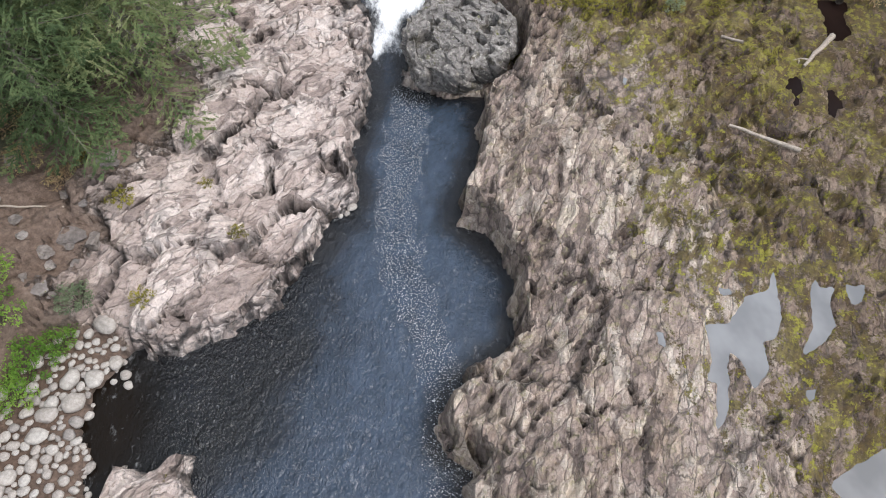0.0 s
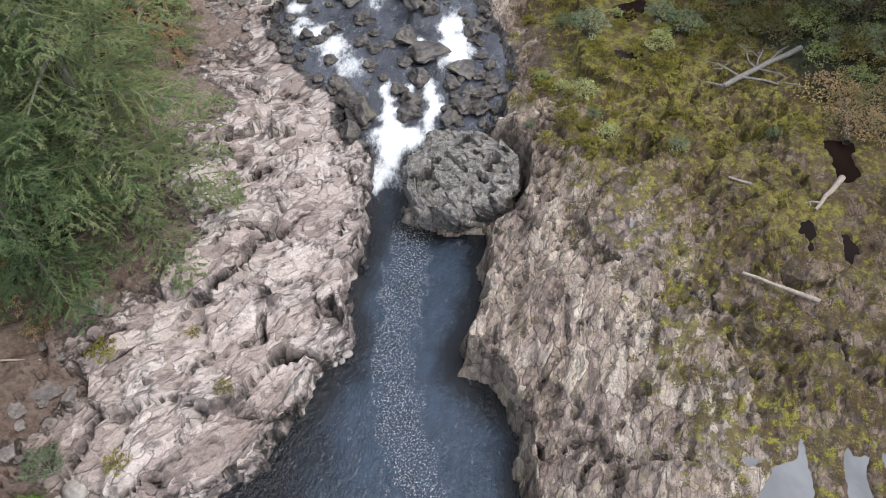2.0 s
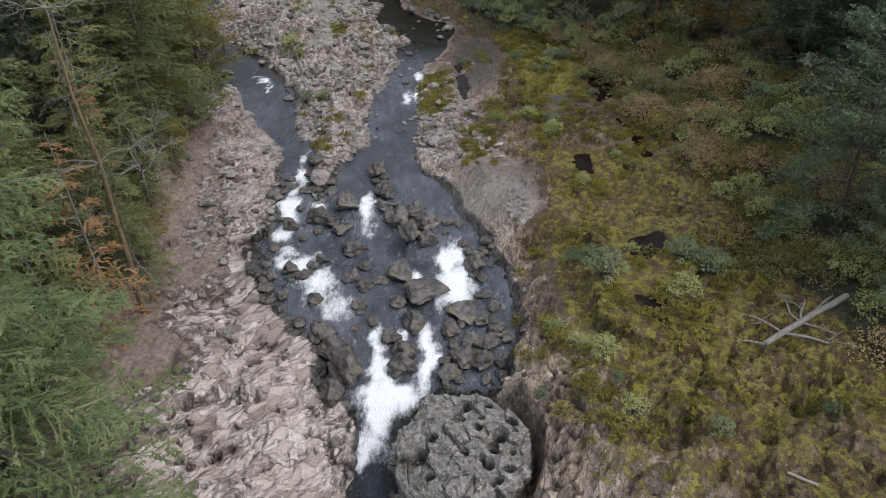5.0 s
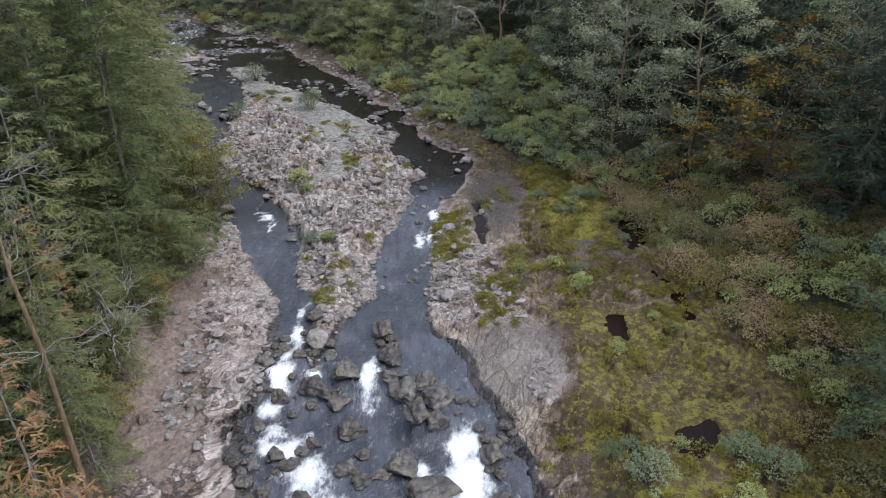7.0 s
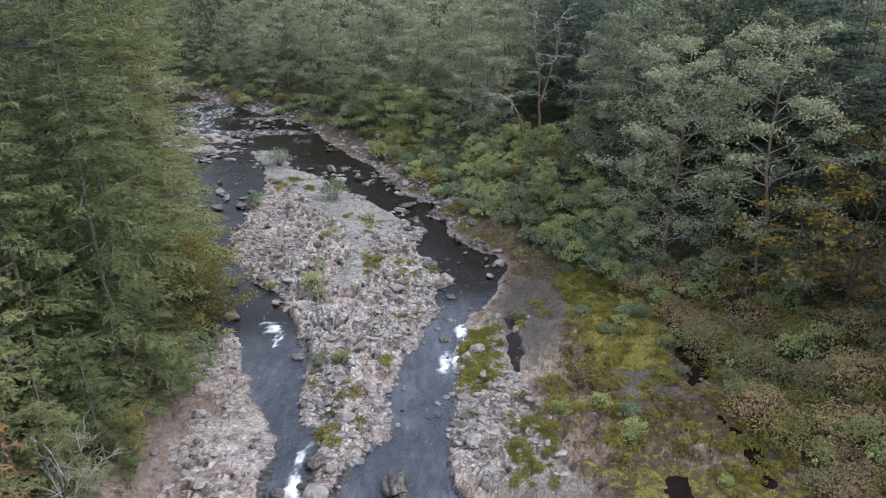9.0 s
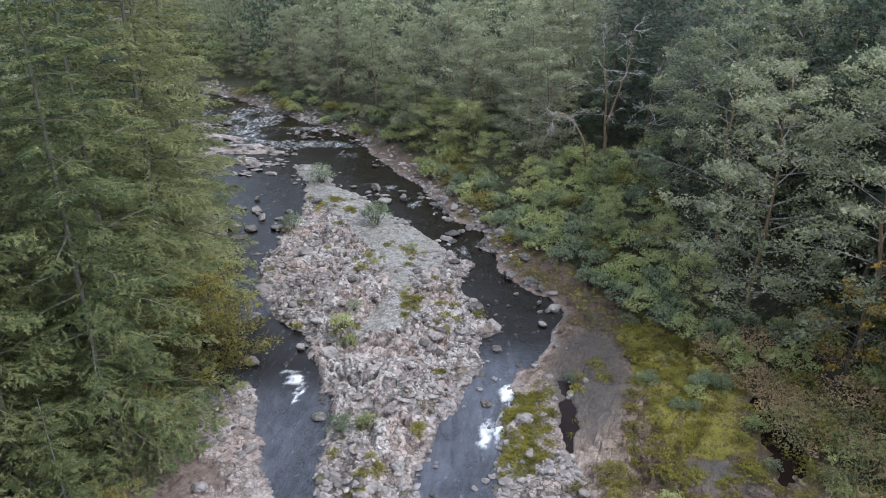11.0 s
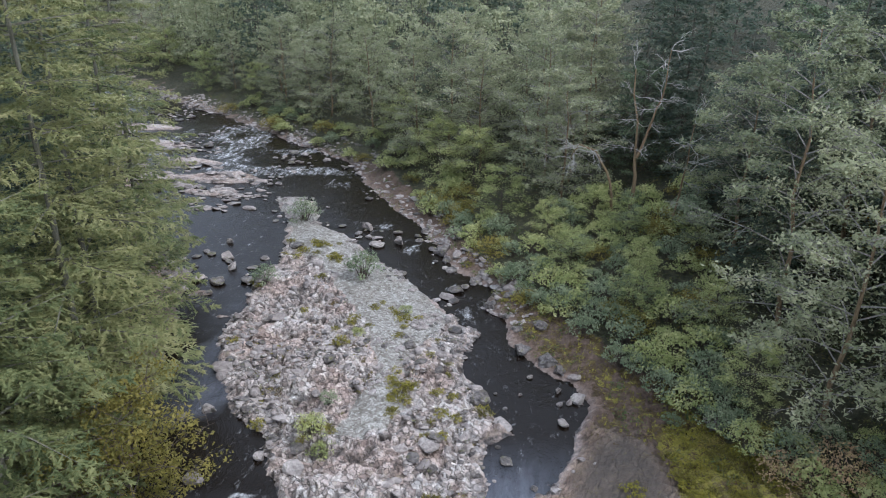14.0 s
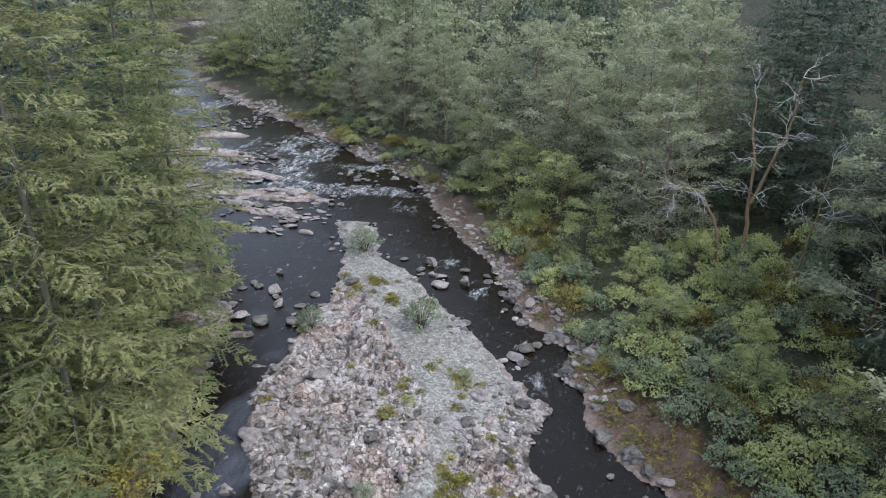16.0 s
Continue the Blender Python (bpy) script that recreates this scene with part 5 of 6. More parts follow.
# ---- cobbles of the beach by the lower pool ----
count, taken = 0, []
while count < 270:
    x, y = random.uniform(-25, -18), random.uniform(7, 19.8)
    c = float(signed(COBBLE_BEACH, np.array([x]), np.array([y]))[0])
    r = random.uniform(0.17, 0.4) if random.random() < 0.7 else random.uniform(0.4, 0.72)
    if c > -0.1 or any((x - a) ** 2 + (y - b) ** 2 < (0.72 * (r + s)) ** 2 for a, b, s in taken) or (x < -22.4 and random.random() < 0.6):
        count += 0.01
        continue
    taken.append((x, y, r))
    put_rock("cobble", ROUND[len(taken) % 8], x, y, r, ground_at(x, y), "smooth pale rounded river cobble on the beach", "stone", "cobbles of the beach", random.uniform(0.75, 1.0), sink=0.2)
    count += 1
for x, y, r in [(-18.6, 17.4, 0.25), (-18.3, 16.6, 0.38), (-18.9, 16.2, 0.22), (-18.0, 16.0, 0.3), (-18.9, 16.9, 0.16), (-6.1, 28.6, 0.35), (-6.4, 28.1, 0.25), (-6.8, 27.9, 0.22), (-8.4, 24.6, 0.2)]:
    put_rock("cobble", ROUND[int(r * 50) % 8], x, y, r, -5.05, "pale river cobble standing in shallow water", "stone", "cobbles of the beach", 0.9, sink=0.2)

# ---- stones of the upper river, its banks and the island ----
for x, y, r in [(-1.2, 108.5, 0.5), (0.0, 110.5, 0.6), (-0.2, 107.2, 0.5), (-0.6, 104.6, 0.6), (-1.0, 106.9, 0.35), (0.6, 107.8, 0.8), (-21.7, 96.7, 0.6), (-25.1, 93.4, 0.8), (-39, 127.4, 1.0), (-37.1, 124.7, 0.9), (-27.7, 100.8, 0.9), (-4.2, 107.5, 0.3),
                (-3.6, 110.2, 0.35), (-29.5, 99.5, 0.6), (-33.5, 105.6, 0.7), (-40.5, 131.0, 0.7), (-23.4, 133.6, 1.0), (-20.8, 134.6, 1.1), (-25.8, 138.0, 1.1)]:
    put_rock("rock", DRY[int(r * 30) % 6], x, y, r * 0.9, surface(x, y), "pale grey rock at the water's edge", "rock", "rocks of the upper river", 0.8, sink=0.25)
count, near_count, far_stones = 0, 0, []
while count < 500:
    y = random.uniform(72, 205)
    x = random.uniform(-104, 6)
    d = float(signed(LEFT_BANK + RIGHT_BANK[::-1], np.array([x]), np.array([y]))[0])
    i = float(signed(ISLAND, np.array([x]), np.array([y]))[0])
    pool = -52 < x < -33 and 124 < y < 145
    grp = fbm(np.array([x]), np.array([y]), 7, 4)[0] > 0.02
    if (-1.8 < d < 2.2 and i > 0 and y > 78 and grp) or (abs(i) < 1.6 and grp) or (d < 0 and i > 0 and y > 118 and fbm(np.array([x]), np.array([y]), 9, 1)[0] > 0.13 and not pool) or (d < 0 and x < -33 and 118 < y < 128):
        r = random.uniform(0.12, 0.42) * (1 + 0.5 * (y > 120)) * (1.6 if random.random() < 0.12 else 1)
        wet = d < -0.3 and i > 0.3
        me = (SMALLWET if wet and random.random() < 0.7 else SMALLDRY)[count % 6]
        count += 1
        if near_count < 65 and y < 112:
            near_count += 1
            put_rock("stone", me, x, y, r, surface(x, y), "wet dark stone in the shallow river" if wet else "pale broken stone on the bank", "stone", "stones of the upper river", random.uniform(0.5, 0.9), sink=0.3)
        else:
            far_stones.append((me, pose(x, y, surface(x, y) + 0.2 * r, random.uniform(-8, 8), 0, random.uniform(0, 360)) @ Matrix.Diagonal((r, r, r * random.uniform(0.35, 0.6), 1))))

def joined(name, items, label, category):
    """Many small things too far to tell apart, as one object of stuff."""
    vs, fs, ms, mats, base = [], [], [], [], 0
    for me, m in items:
        co, idx, mi = np.empty(len(me.vertices) * 3, np.float32), np.empty(len(me.loops), np.int32), np.empty(len(me.polygons), np.int32)
        me.vertices.foreach_get("co", co), me.loops.foreach_get("vertex_index", idx), me.polygons.foreach_get("material_index", mi)
        mat = np.array(m)
        vs.append(co.reshape(-1, 3) @ mat[:3, :3].T + mat[:3, 3])
        fs.append(idx.reshape(-1, 3) + base)
        for q in me.materials:
            if q not in mats:
                mats.append(q)
        ms.append(np.array([mats.index(q) for q in me.materials])[mi])
        base += len(me.vertices)
    tagged(new(name, mesh_of(name, np.concatenate(vs), np.concatenate(fs), mats, False, np.concatenate(ms))), label, category, kind="stuff")


for k in range(170):
    # broken pale ledges lying across the far river
    cx, cy = [(-50, 141), (-48.5, 146.5), (-57, 148), (-60, 156), (-66, 164), (-54, 151.5), (-47, 145)][k % 7]
    x, y = cx + random.gauss(0, 3.4), cy + random.gauss(0, 0.8)
    if float(signed(LEFT_BANK + RIGHT_BANK[::-1], np.array([x]), np.array([y]))[0]) < 0:
        r = random.uniform(0.25, 0.5) + 0.6 * random.random() ** 4
        far_stones.append((SMALLDRY[k % 6], pose(x, y, surface(x, y) + 0.1 * r, random.uniform(-8, 8), 0, random.uniform(-25, 25)) @ Matrix.Diagonal((r * 1.5, r * 0.8, r * 0.5, 1))))
rs = np.random.RandomState(77)
strewn_x, strewn_y = rs.uniform(-36, 9, 30000), rs.uniform(60, 146, 30000)
strewn_d, strewn_i = signed(LEFT_BANK + RIGHT_BANK[::-1], strewn_x, strewn_y), signed(ISLAND, strewn_x, strewn_y)
strewn_g, strewn_r = signed(GRAVEL, strewn_x, strewn_y), signed(RUBBLE, strewn_x, strewn_y)
patch = fbm(strewn_x, strewn_y, 5, 2) + 0.6 * fbm(strewn_x, strewn_y, 2, 4)
on_isle = (strewn_i < 0.3) & (patch > np.where(strewn_g < 0.5, 0.32, 0.13))
on_left = (strewn_x < -12) & (strewn_d > 0) & (strewn_d < 7) & (strewn_y < 93) & (signed(LEFT_WOOD, strewn_x, strewn_y) > 1) & (patch > 0.2)
on_right = (strewn_r < 0.6) & (strewn_d > -0.3) & (patch > 0.0)
for x, y in zip(strewn_x[on_isle | on_left | on_right], strewn_y[on_isle | on_left | on_right]):
    # blocks and chips of broken rock on the island and the banks
    r = 0.1 + 0.16 * rs.rand() + 0.28 * rs.rand() ** 5
    far_stones.append(((SMALLDRY + SMALLWET[:1])[len(far_stones) % 7], pose(x, y, ground_at(x, y) + 0.12 * r, rs.uniform(-16, 16), 0, rs.uniform(0, 360)) @ Matrix.Diagonal((r * 1.35, r, r * rs.uniform(0.4, 0.75), 1))))
far_x, far_y = rs.uniform(-95, -4, 42000), rs.uniform(118, 205, 42000)
far_d = signed(LEFT_BANK + RIGHT_BANK[::-1], far_x, far_y)
far_patch = fbm(far_x, far_y, 6, 2) + 0.5 * fbm(far_x, far_y, 2, 4)
far_keep = (far_d > -0.6) & (far_d < 4.5) & (far_patch + 0.25 - 0.12 * np.abs(far_d - 0.6) > rs.uniform(-0.2, 0.7, far_x.size))
for x, y in zip(far_x[far_keep], far_y[far_keep]):
    # cobbles along the water's edge beyond the bend
    r = 0.14 + 0.16 * rs.rand() + 0.4 * rs.rand() ** 6
    far_stones.append(((SMALLDRY + SMALLWET[:1])[len(far_stones) % 7], pose(x, y, ground_at(x, y) + 0.12 * r, rs.uniform(-16, 16), 0, rs.uniform(0, 360)) @ Matrix.Diagonal((r * 1.3, r, r * rs.uniform(0.45, 0.75), 1))))
joined("river_stones", far_stones, "wet and pale stones strewn along the upper river", "stones")

# mossy boulders at the foot of the right bank
for k, (x, y, r) in enumerate([(-4.6, 113.8, 1.2), (-2.4, 112.4, 1.3), (-1.2, 111.2, 0.8), (-8.3, 121.2, 1.0), (-5.4, 117.2, 0.8), (-3.2, 117.6, 1.0), (-15.2, 133, 1.5), (-14.4, 131, 0.9), (-10.6, 126.6, 0.9), (-18.6, 138.5, 0.9), (-6.6, 119.6, 0.7), (10.3, 105.3, 1.3)]):
    put_rock("boulder", WET[k % 6], x, y, r, surface(x, y), "grey mossy boulder at the foot of the bank", "boulder", "boulders of the river bend", 0.8, sink=0.35)

# half-buried rocks on the brown soil above the beach
for k in range(26):
    x, y = random.uniform(-27, -19.5), random.uniform(20, 29)
    put_rock("rock", DRY[k % 6], x, y, random.uniform(0.3, 0.95), ground_at(x, y), "weathered brown-grey rock half buried in soil", "rock", "rocks of the soil slope", random.uniform(0.6, 0.9), sink=0.3)
for k, (x, y, r) in enumerate([(-14.9, 52.6, 0.75), (-19.6, 61, 0.6), (-17.4, 59.8, 0.6), (-16.2, 55.4, 0.4)]):
    put_rock("rock", DRY[k % 6], x, y, r, ground_at(x, y), "brown boulder lying on the bare rock shelf", "rock", "boulders of the shelf", 0.8, sink=0.25)

# loose blocks on the island
count = 0
while count < 55:
    x, y = random.uniform(-33, -4), random.uniform(70, 132)
    if float(signed(ISLAND, np.array([x]), np.array([y]))[0]) < 0.3 and fbm(np.array([x]), np.array([y]), 6, 2)[0] > -0.08 and (float(signed(GRAVEL, np.array([x]), np.array([y]))[0]) > 0 or random.random() < 0.25):
        put_rock("stone", (SMALLDRY + SMALLWET[:2])[count % 8], x, y, random.uniform(0.4, 0.7) * (1.6 if random.random() < 0.25 else 1), ground_at(x, y), "broken block of pale rock on the island", "stone", "blocks of the island", random.uniform(0.55, 0.9), sink=0.25)
        count += 1

# rubble on the bare banks above the rapids
count = 0
while count < 60:
    left = count % 2
    x, y = (random.gauss(-19.5, 2.6), random.uniform(68, 92)) if left else (random.gauss(0.6, 1.8), random.uniform(73, 97))
    d = float(signed(LEFT_BANK + RIGHT_BANK[::-1], np.array([x]), np.array([y]))[0])
    if d > 0.3 and (not left or float(signed(LEFT_WOOD, np.array([x]), np.array([y]))[0]) > 0):
        put_rock("stone", SMALLDRY[count % 6], x, y, random.uniform(0.18, 0.5) * (1.7 if random.random() < 0.15 else 1), ground_at(x, y), "pale angular stone on the bare bank", "stone", "rubble of the banks", random.uniform(0.6, 0.9), sink=0.25)
        count += 1

# ---- driftwood ----
def log_thing(name, a, b, r0, r1, label, mat, branches=(), seed=1, lift=0.0):
    rng = random.Random(seed)
    za, zb = ground_at(*a[:2]) + r0 * 0.8 + lift, ground_at(*b[:2]) + r1 * 0.8 + lift
    line = bent(rng, (a[0], a[1], za), (b[0], b[1], zb), 0, 6, 0.03)
    root = tagged(new(name), label, "log")
    part("stem", mesh_of("stem", *tubes([(line, [r0 + (r1 - r0) * k / 5 for k in range(6)])], 9), [mat], True), root)
    for t, dx, dy, dz, r in branches:
        p = line[int(t * 4.99)]
        e = p + Vector((dx, dy, dz))
        twig = [(bent(rng, p, e, 0.1, 4, 0.12), [r, r * 0.8, r * 0.55, r * 0.25])]
        for _ in range(3):
            s = p.lerp(e, rng.uniform(0.4, 0.95))
            twig.append(([s, s + Vector((rng.uniform(-1, 1), rng.uniform(-1, 1), rng.uniform(-0.1, 0.6))) * 0.35 * Vector((dx, dy, dz)).length], [r * 0.4, r * 0.12]))
        part("branch", mesh_of("branch", *tubes(twig, 5), [mat], True), root)
    return root


log_thing("log", (17.6, 30.6), (21.4, 28.5), 0.09, 0.15, "bleached straight driftwood log lying on moss", DRYWOOD, lift=0.15)
log_thing("log", (23.6, 35.8), (26.4, 38.8), 0.1, 0.22, "forked pale driftwood log over a dark hole", DRYWOOD, [(0.3, -1.2, -0.2, 0.2, 0.08)], 2, 0.15)
log_thing("log", (19.1, 39.2), (20.2, 38.1), 0.09, 0.11, "short bleached driftwood stick on moss", DRYWOOD, seed=3)
log_thing("log", (27.7, 42), (29.0, 46.5), 0.26, 0.24, "brown barkless trunk lying in moss", BARK, seed=4, lift=0.4)
log_thing("log", (21.0, 48.7), (27.9, 52.8), 0.2, 0.22, "weathered grey fallen tree with bare broken branches", GREYBARK,
          [(0.25, 4.6, -1.6, 0.3, 0.12), (0.3, -2.6, 1.4, 0.5, 0.1), (0.15, -1.8, -0.2, 0.5, 0.1), (0.5, -1.2, 2.2, 0.8, 0.09), (0.6, 0.6, 1.8, 0.9, 0.09), (0.45, 1.6, -1.5, 0.4, 0.09), (0.8, 1.5, 1.0, 0.7, 0.08)], 5, 0.25)
log_thing("log", (-26.2, 24.8), (-22.5, 25.5), 0.07, 0.05, "thin pale fallen pole on brown soil", DRYWOOD, seed=6)

# ---- the woods ----
FIRS = [tree_thing("conifer", *conifer(42, 7.6, 21 + k, 31, 6, 22, 24, 0.28, 0.03, 0.2, frond=0.09, thick=1.1, inner=0.04), FIRBARK, FIR, "tall green fir with drooping feathery boughs", "tree") for k in range(2)]
FIRS += [tree_thing("conifer", *conifer(42, 7.8, 26 + k, 30, 5, 20, 20, 0.36, 0.02, 0.18, frond=0.12, thick=1.2, inner=0.04), FIRBARK, FIRGOLD, "tall olive-green fir leaning over the river", "tree") for k in range(2)]
DARKS = [tree_thing("conifer", *conifer(29, 5.4, 31 + k, 25, 5, 11, 6, 0.62, 0.02, frond=0.26, thick=1.3, inner=0.06), FIRBARK, SPRUCE, "dark green conifer in the dense wood", "tree") for k in range(3)]
GREYS = [tree_thing("broadleaf_tree", *alder(20, 6.6, 41 + k, 42, 11, 34, 0.165, 0.2, 0.02, 0.12), MOSSBARK, ALDER, "grey-green alder with pale bare twig tips in the wood", "tree", GREYBARK) for k in range(4)]
GREENS = [tree_thing("broadleaf_tree", *alder(9, 4.4, 51 + k, 28, 10, 36, 0.125, 0.11, 0.0, 0.03), BARK, FRESH, "fresh green broadleaf tree at the wood's edge", "tree") for k in range(3)]
DEEPS = [tree_thing("broadleaf_tree", *alder(20, 6.6, 46 + k, 42, 11, 34, 0.165, 0.2, 0.02, 0.05), BARK, DEEP, "dark green broadleaf tree in the shade of the wood", "tree") for k in range(2)]
RUSTS = [shrub_thing("shrub", 1.9, 1.7, 61 + k, 26, 52, 0.085, RUST, "rust-brown autumn bush on the slope", 0.75) for k in range(3)]
BUSHES = [shrub_thing("shrub", 1.5, 1.8, 71 + k, 20, 44, 0.10, FRESH, "leafy green bush beside the river", 0.75) for k in range(2)]
LIMES = [shrub_thing("shrub", 1.5, 1.7, 75, 22, 60, 0.085, LIME, "bright green leafy bush on the cobble beach", 0.75)]
WILLOWS = [shrub_thing("shrub", 1.4, 1.8, 81 + k, 22, 46, 0.09, SAGE, "grey-green willow bush beside the river", 0.8) for k in range(2)]
OLIVEBUSH = [shrub_thing("shrub", 1.8, 1.5, 66, 26, 50, 0.085, OLIVE, "olive-yellow bush on the slope", 0.75)]
GOLDS = [tree_thing("broadleaf_tree", *alder(11, 4.4, 91 + k, 16, 8, 9, 0.2, 0.13, 0.2, 0.25), BARK, GOLD, "golden autumn maple with thin leaves", "tree") for k in range(2)]
OLIVES = [tree_thing("broadleaf_tree", *broadleaf(9, 3.4, 97, 14, 7, 60, 0.11, 0.12, 0.1, 0.1), BARK, OLIVE, "yellowing small tree beside the firs", "tree")]
SLIMS = [tree_thing("conifer", *conifer(20, 3.9, 36 + k, 20, 5, 14, 12, 0.3, 0.08, 0.26, 0.22, frond=0.11, thick=1.1, inner=0.12), GREYBARK, FIRGOLD, "slim olive conifer with thin boughs beside the rock", "tree") for k in range(2)]
BROWNS = [tree_thing("conifer", *conifer(19, 4.2, 99, 20, 5, 9, 5, 0.4, 0.1, 0.3, 0.45, frond=0.2), GREYBARK, ORANGE, "dying conifer with orange-brown needles", "tree")]
TUFTS = [shrub_thing("moss_tuft", 0.7, 0.32, 95 + k, 12, 36, 0.058, MOSSY, "yellow-green mossy hummock with grass", 0.6) for k in range(3)]
used = set()


def plant(src, x, y, s=1.0, turn=None, label="", group="", tilt=0.0, up=None):
    turn = random.uniform(0, 360) if turn is None else turn
    m = pose(x, y, ground_at(x, y), tilt, random.uniform(-2, 2), turn) @ Matrix.Diagonal((s, s, s * (up or random.uniform(0.9, 1.1)), 1))
    if src not in used:
        used.add(src)
        src.matrix_world = m
        ob = src
    else:
        ob = copy_thing(src, Matrix.Identity(4))
        ob.matrix_basis = m
    return tagged(ob, label, group=group)


def scattered(x0, x1, y0, y1, step):
    """Places on a jittered grid, in random order, with their depth inside the two woods."""
    gx, gy = np.meshgrid(np.arange(x0, x1, step), np.arange(y0, y1, step))
    rs = np.random.RandomState(int(step * 100))
    gx, gy = gx.ravel() + rs.uniform(-0.42, 0.42, gx.size) * step, gy.ravel() + rs.uniform(-0.42, 0.42, gy.size) * step
    return list(zip(gx, gy, -signed(RIGHT_WOOD, gx, gy), -signed(LEFT_WOOD, gx, gy)))


def in_sight(x, y):
    return -1.15 * (y - 38) - 22 < x < 0.62 * (y - 15) + 14


taken = []


def free(x, y, gap):
    return all((x - a) ** 2 + (y - b) ** 2 > gap * gap for a, b in taken)


for k, (x, y, s) in enumerate([(-19.9, 35.8, 1.04), (-23.4, 30.6, 0.8), (-27.5, 40.5, 0.75), (-33, 50, 0.8), (-33, 60, 0.8), (-29, 72, 0.75), (-27.6, 78, 0.8), (-30.3, 84.5, 1.0), (-33.4, 95.5, 0.95), (-37, 102, 1.0), (-37, 91, 1.0),
                               (-40, 111, 0.95), (-46, 122, 0.9), (-55, 132, 0.9), (-35, 73, 0.9), (-36, 82, 0.95)]):
    plant(FIRS[k % 2 + 2 * (y > 45)], x, y, s, group="firs of the river bank")
    taken.append((x, y))
for k, (x, y, s) in enumerate([(-23.6, 47.5, 0.95), (-22.6, 56.5, 0.7), (-26, 52.5, 1.0), (-25.6, 60, 0.9), (-24.6, 65.5, 0.65), (-28, 66, 1.1), (-28.5, 56, 1.1), (-25.2, 70.5, 0.6), (-29.5, 47, 1.1), (-22.4, 43, 0.6)]):
    plant(SLIMS[k % 2], x, y, s, group="slim conifers of the bank")
    taken.append((x, y))
for x, y, s in [(-26.6, 63, 0.75), (-22.2, 51.2, 0.8)]:
    plant(BROWNS[0], x, y, s, group="dying conifers")
    taken.append((x, y))
for x, y, s in [(-25.6, 88.5, 1.2), (-27.8, 91.5, 1.35), (-27, 81.5, 0.6), (-23.6, 60.5, 0.6), (-24.5, 72, 0.55)]:
    plant(OLIVES[0], x, y, s, group="yellowing trees")
for k, (x, y, s) in enumerate([(22.6, 95.5, 0.75), (27.5, 94.5, 1.1), (30.5, 93, 1.35), (26.5, 121, 0.9), (34, 101, 1.2), (48, 136, 1.2)]):
    plant(GOLDS[k % 2], x, y, s, group="autumn maples")
    taken.append((x, y))

# tall alders that lean out of the wood's edge
for k, (x, y, s) in enumerate([(17.5, 105, 1.1), (25, 99, 1.15), (16.5, 115.5, 1.2), (14.5, 127, 1.0), (-2.5, 141, 0.85), (28, 109, 1.25), (22, 123, 1.2), (-5, 146, 0.95), (-14, 153, 0.9),
                               (-24, 160, 0.9), (-34, 171, 0.85), (37, 94, 1.2), (-44, 179, 0.9), (-58, 190, 0.85)]):
    plant(GREYS[k % 4], x, y, s, group="trees of the wood")
    taken.append((x, y))
for k, (x, y, s) in enumerate([(30.5, 61, 0.85), (32.5, 54, 0.75), (38, 58, 0.8), (36, 68, 0.8), (39, 50, 0.7)]):
    plant(DEEPS[k % 2], x, y, s, group="trees of the wood")
    taken.append((x, y))

hillside = []
for x, y, r, l in scattered(-260, 110, 44, 430, 5.0):
    if not in_sight(x, y):
        continue
    far = y > 165
    r = max(r, y - 330)
    if r > (2.6 if y > 100 else 1.5) and r < 75:
        if y < 100 and r < 15 and not (y < 62 and r > 2.5):
            continue
        if not free(x, y, 4.6) or (far and random.random() < 0.3) or (r > 26 and random.random() < 0.5) or (r > 45 and random.random() < 0.5):
            continue
        taken.append((x, y))
        if -4 < x < 12 and 114 < y < 142:
            if not 135.5 < y < 138.5:
                plant(random.choice(GREENS), x, y, random.uniform(0.45, 0.65), group="trees of the wood")
        elif r < 7 and y > 100:
            plant(random.choice(GREENS + GREENS + GREYS), x, y, random.uniform(0.55, 1.15), group="trees of the wood")
        elif r < 26 and not far:
            plant(random.choice(GREYS + GREYS + DEEPS[:1] + DARKS[:1]) if x < 3 else random.choice(GREYS[:2] + DARKS + DEEPS) if r < 12 else random.choice(DARKS + DARKS + DEEPS), x, y, random.uniform(0.7, 1.15), group="trees of the wood")
        elif far or r > 34:
            hillside.append((x, y))
        else:
            plant(random.choice(DARKS + DEEPS + GREYS[:2] if x < 0 else DARKS + DARKS + DEEPS), x, y, random.uniform(0.85, 1.2), group="trees of the wood")
    elif 2.0 < l < 40 and free(x, y, 4.6) and (l < 12 or random.random() < 0.5):
        taken.append((x, y))
        if y < 160 and l < 14:
            plant(random.choice(DARKS), x, y, random.uniform(0.75, 0.95), group="firs of the river bank")
        else:
            hillside.append((x, y))

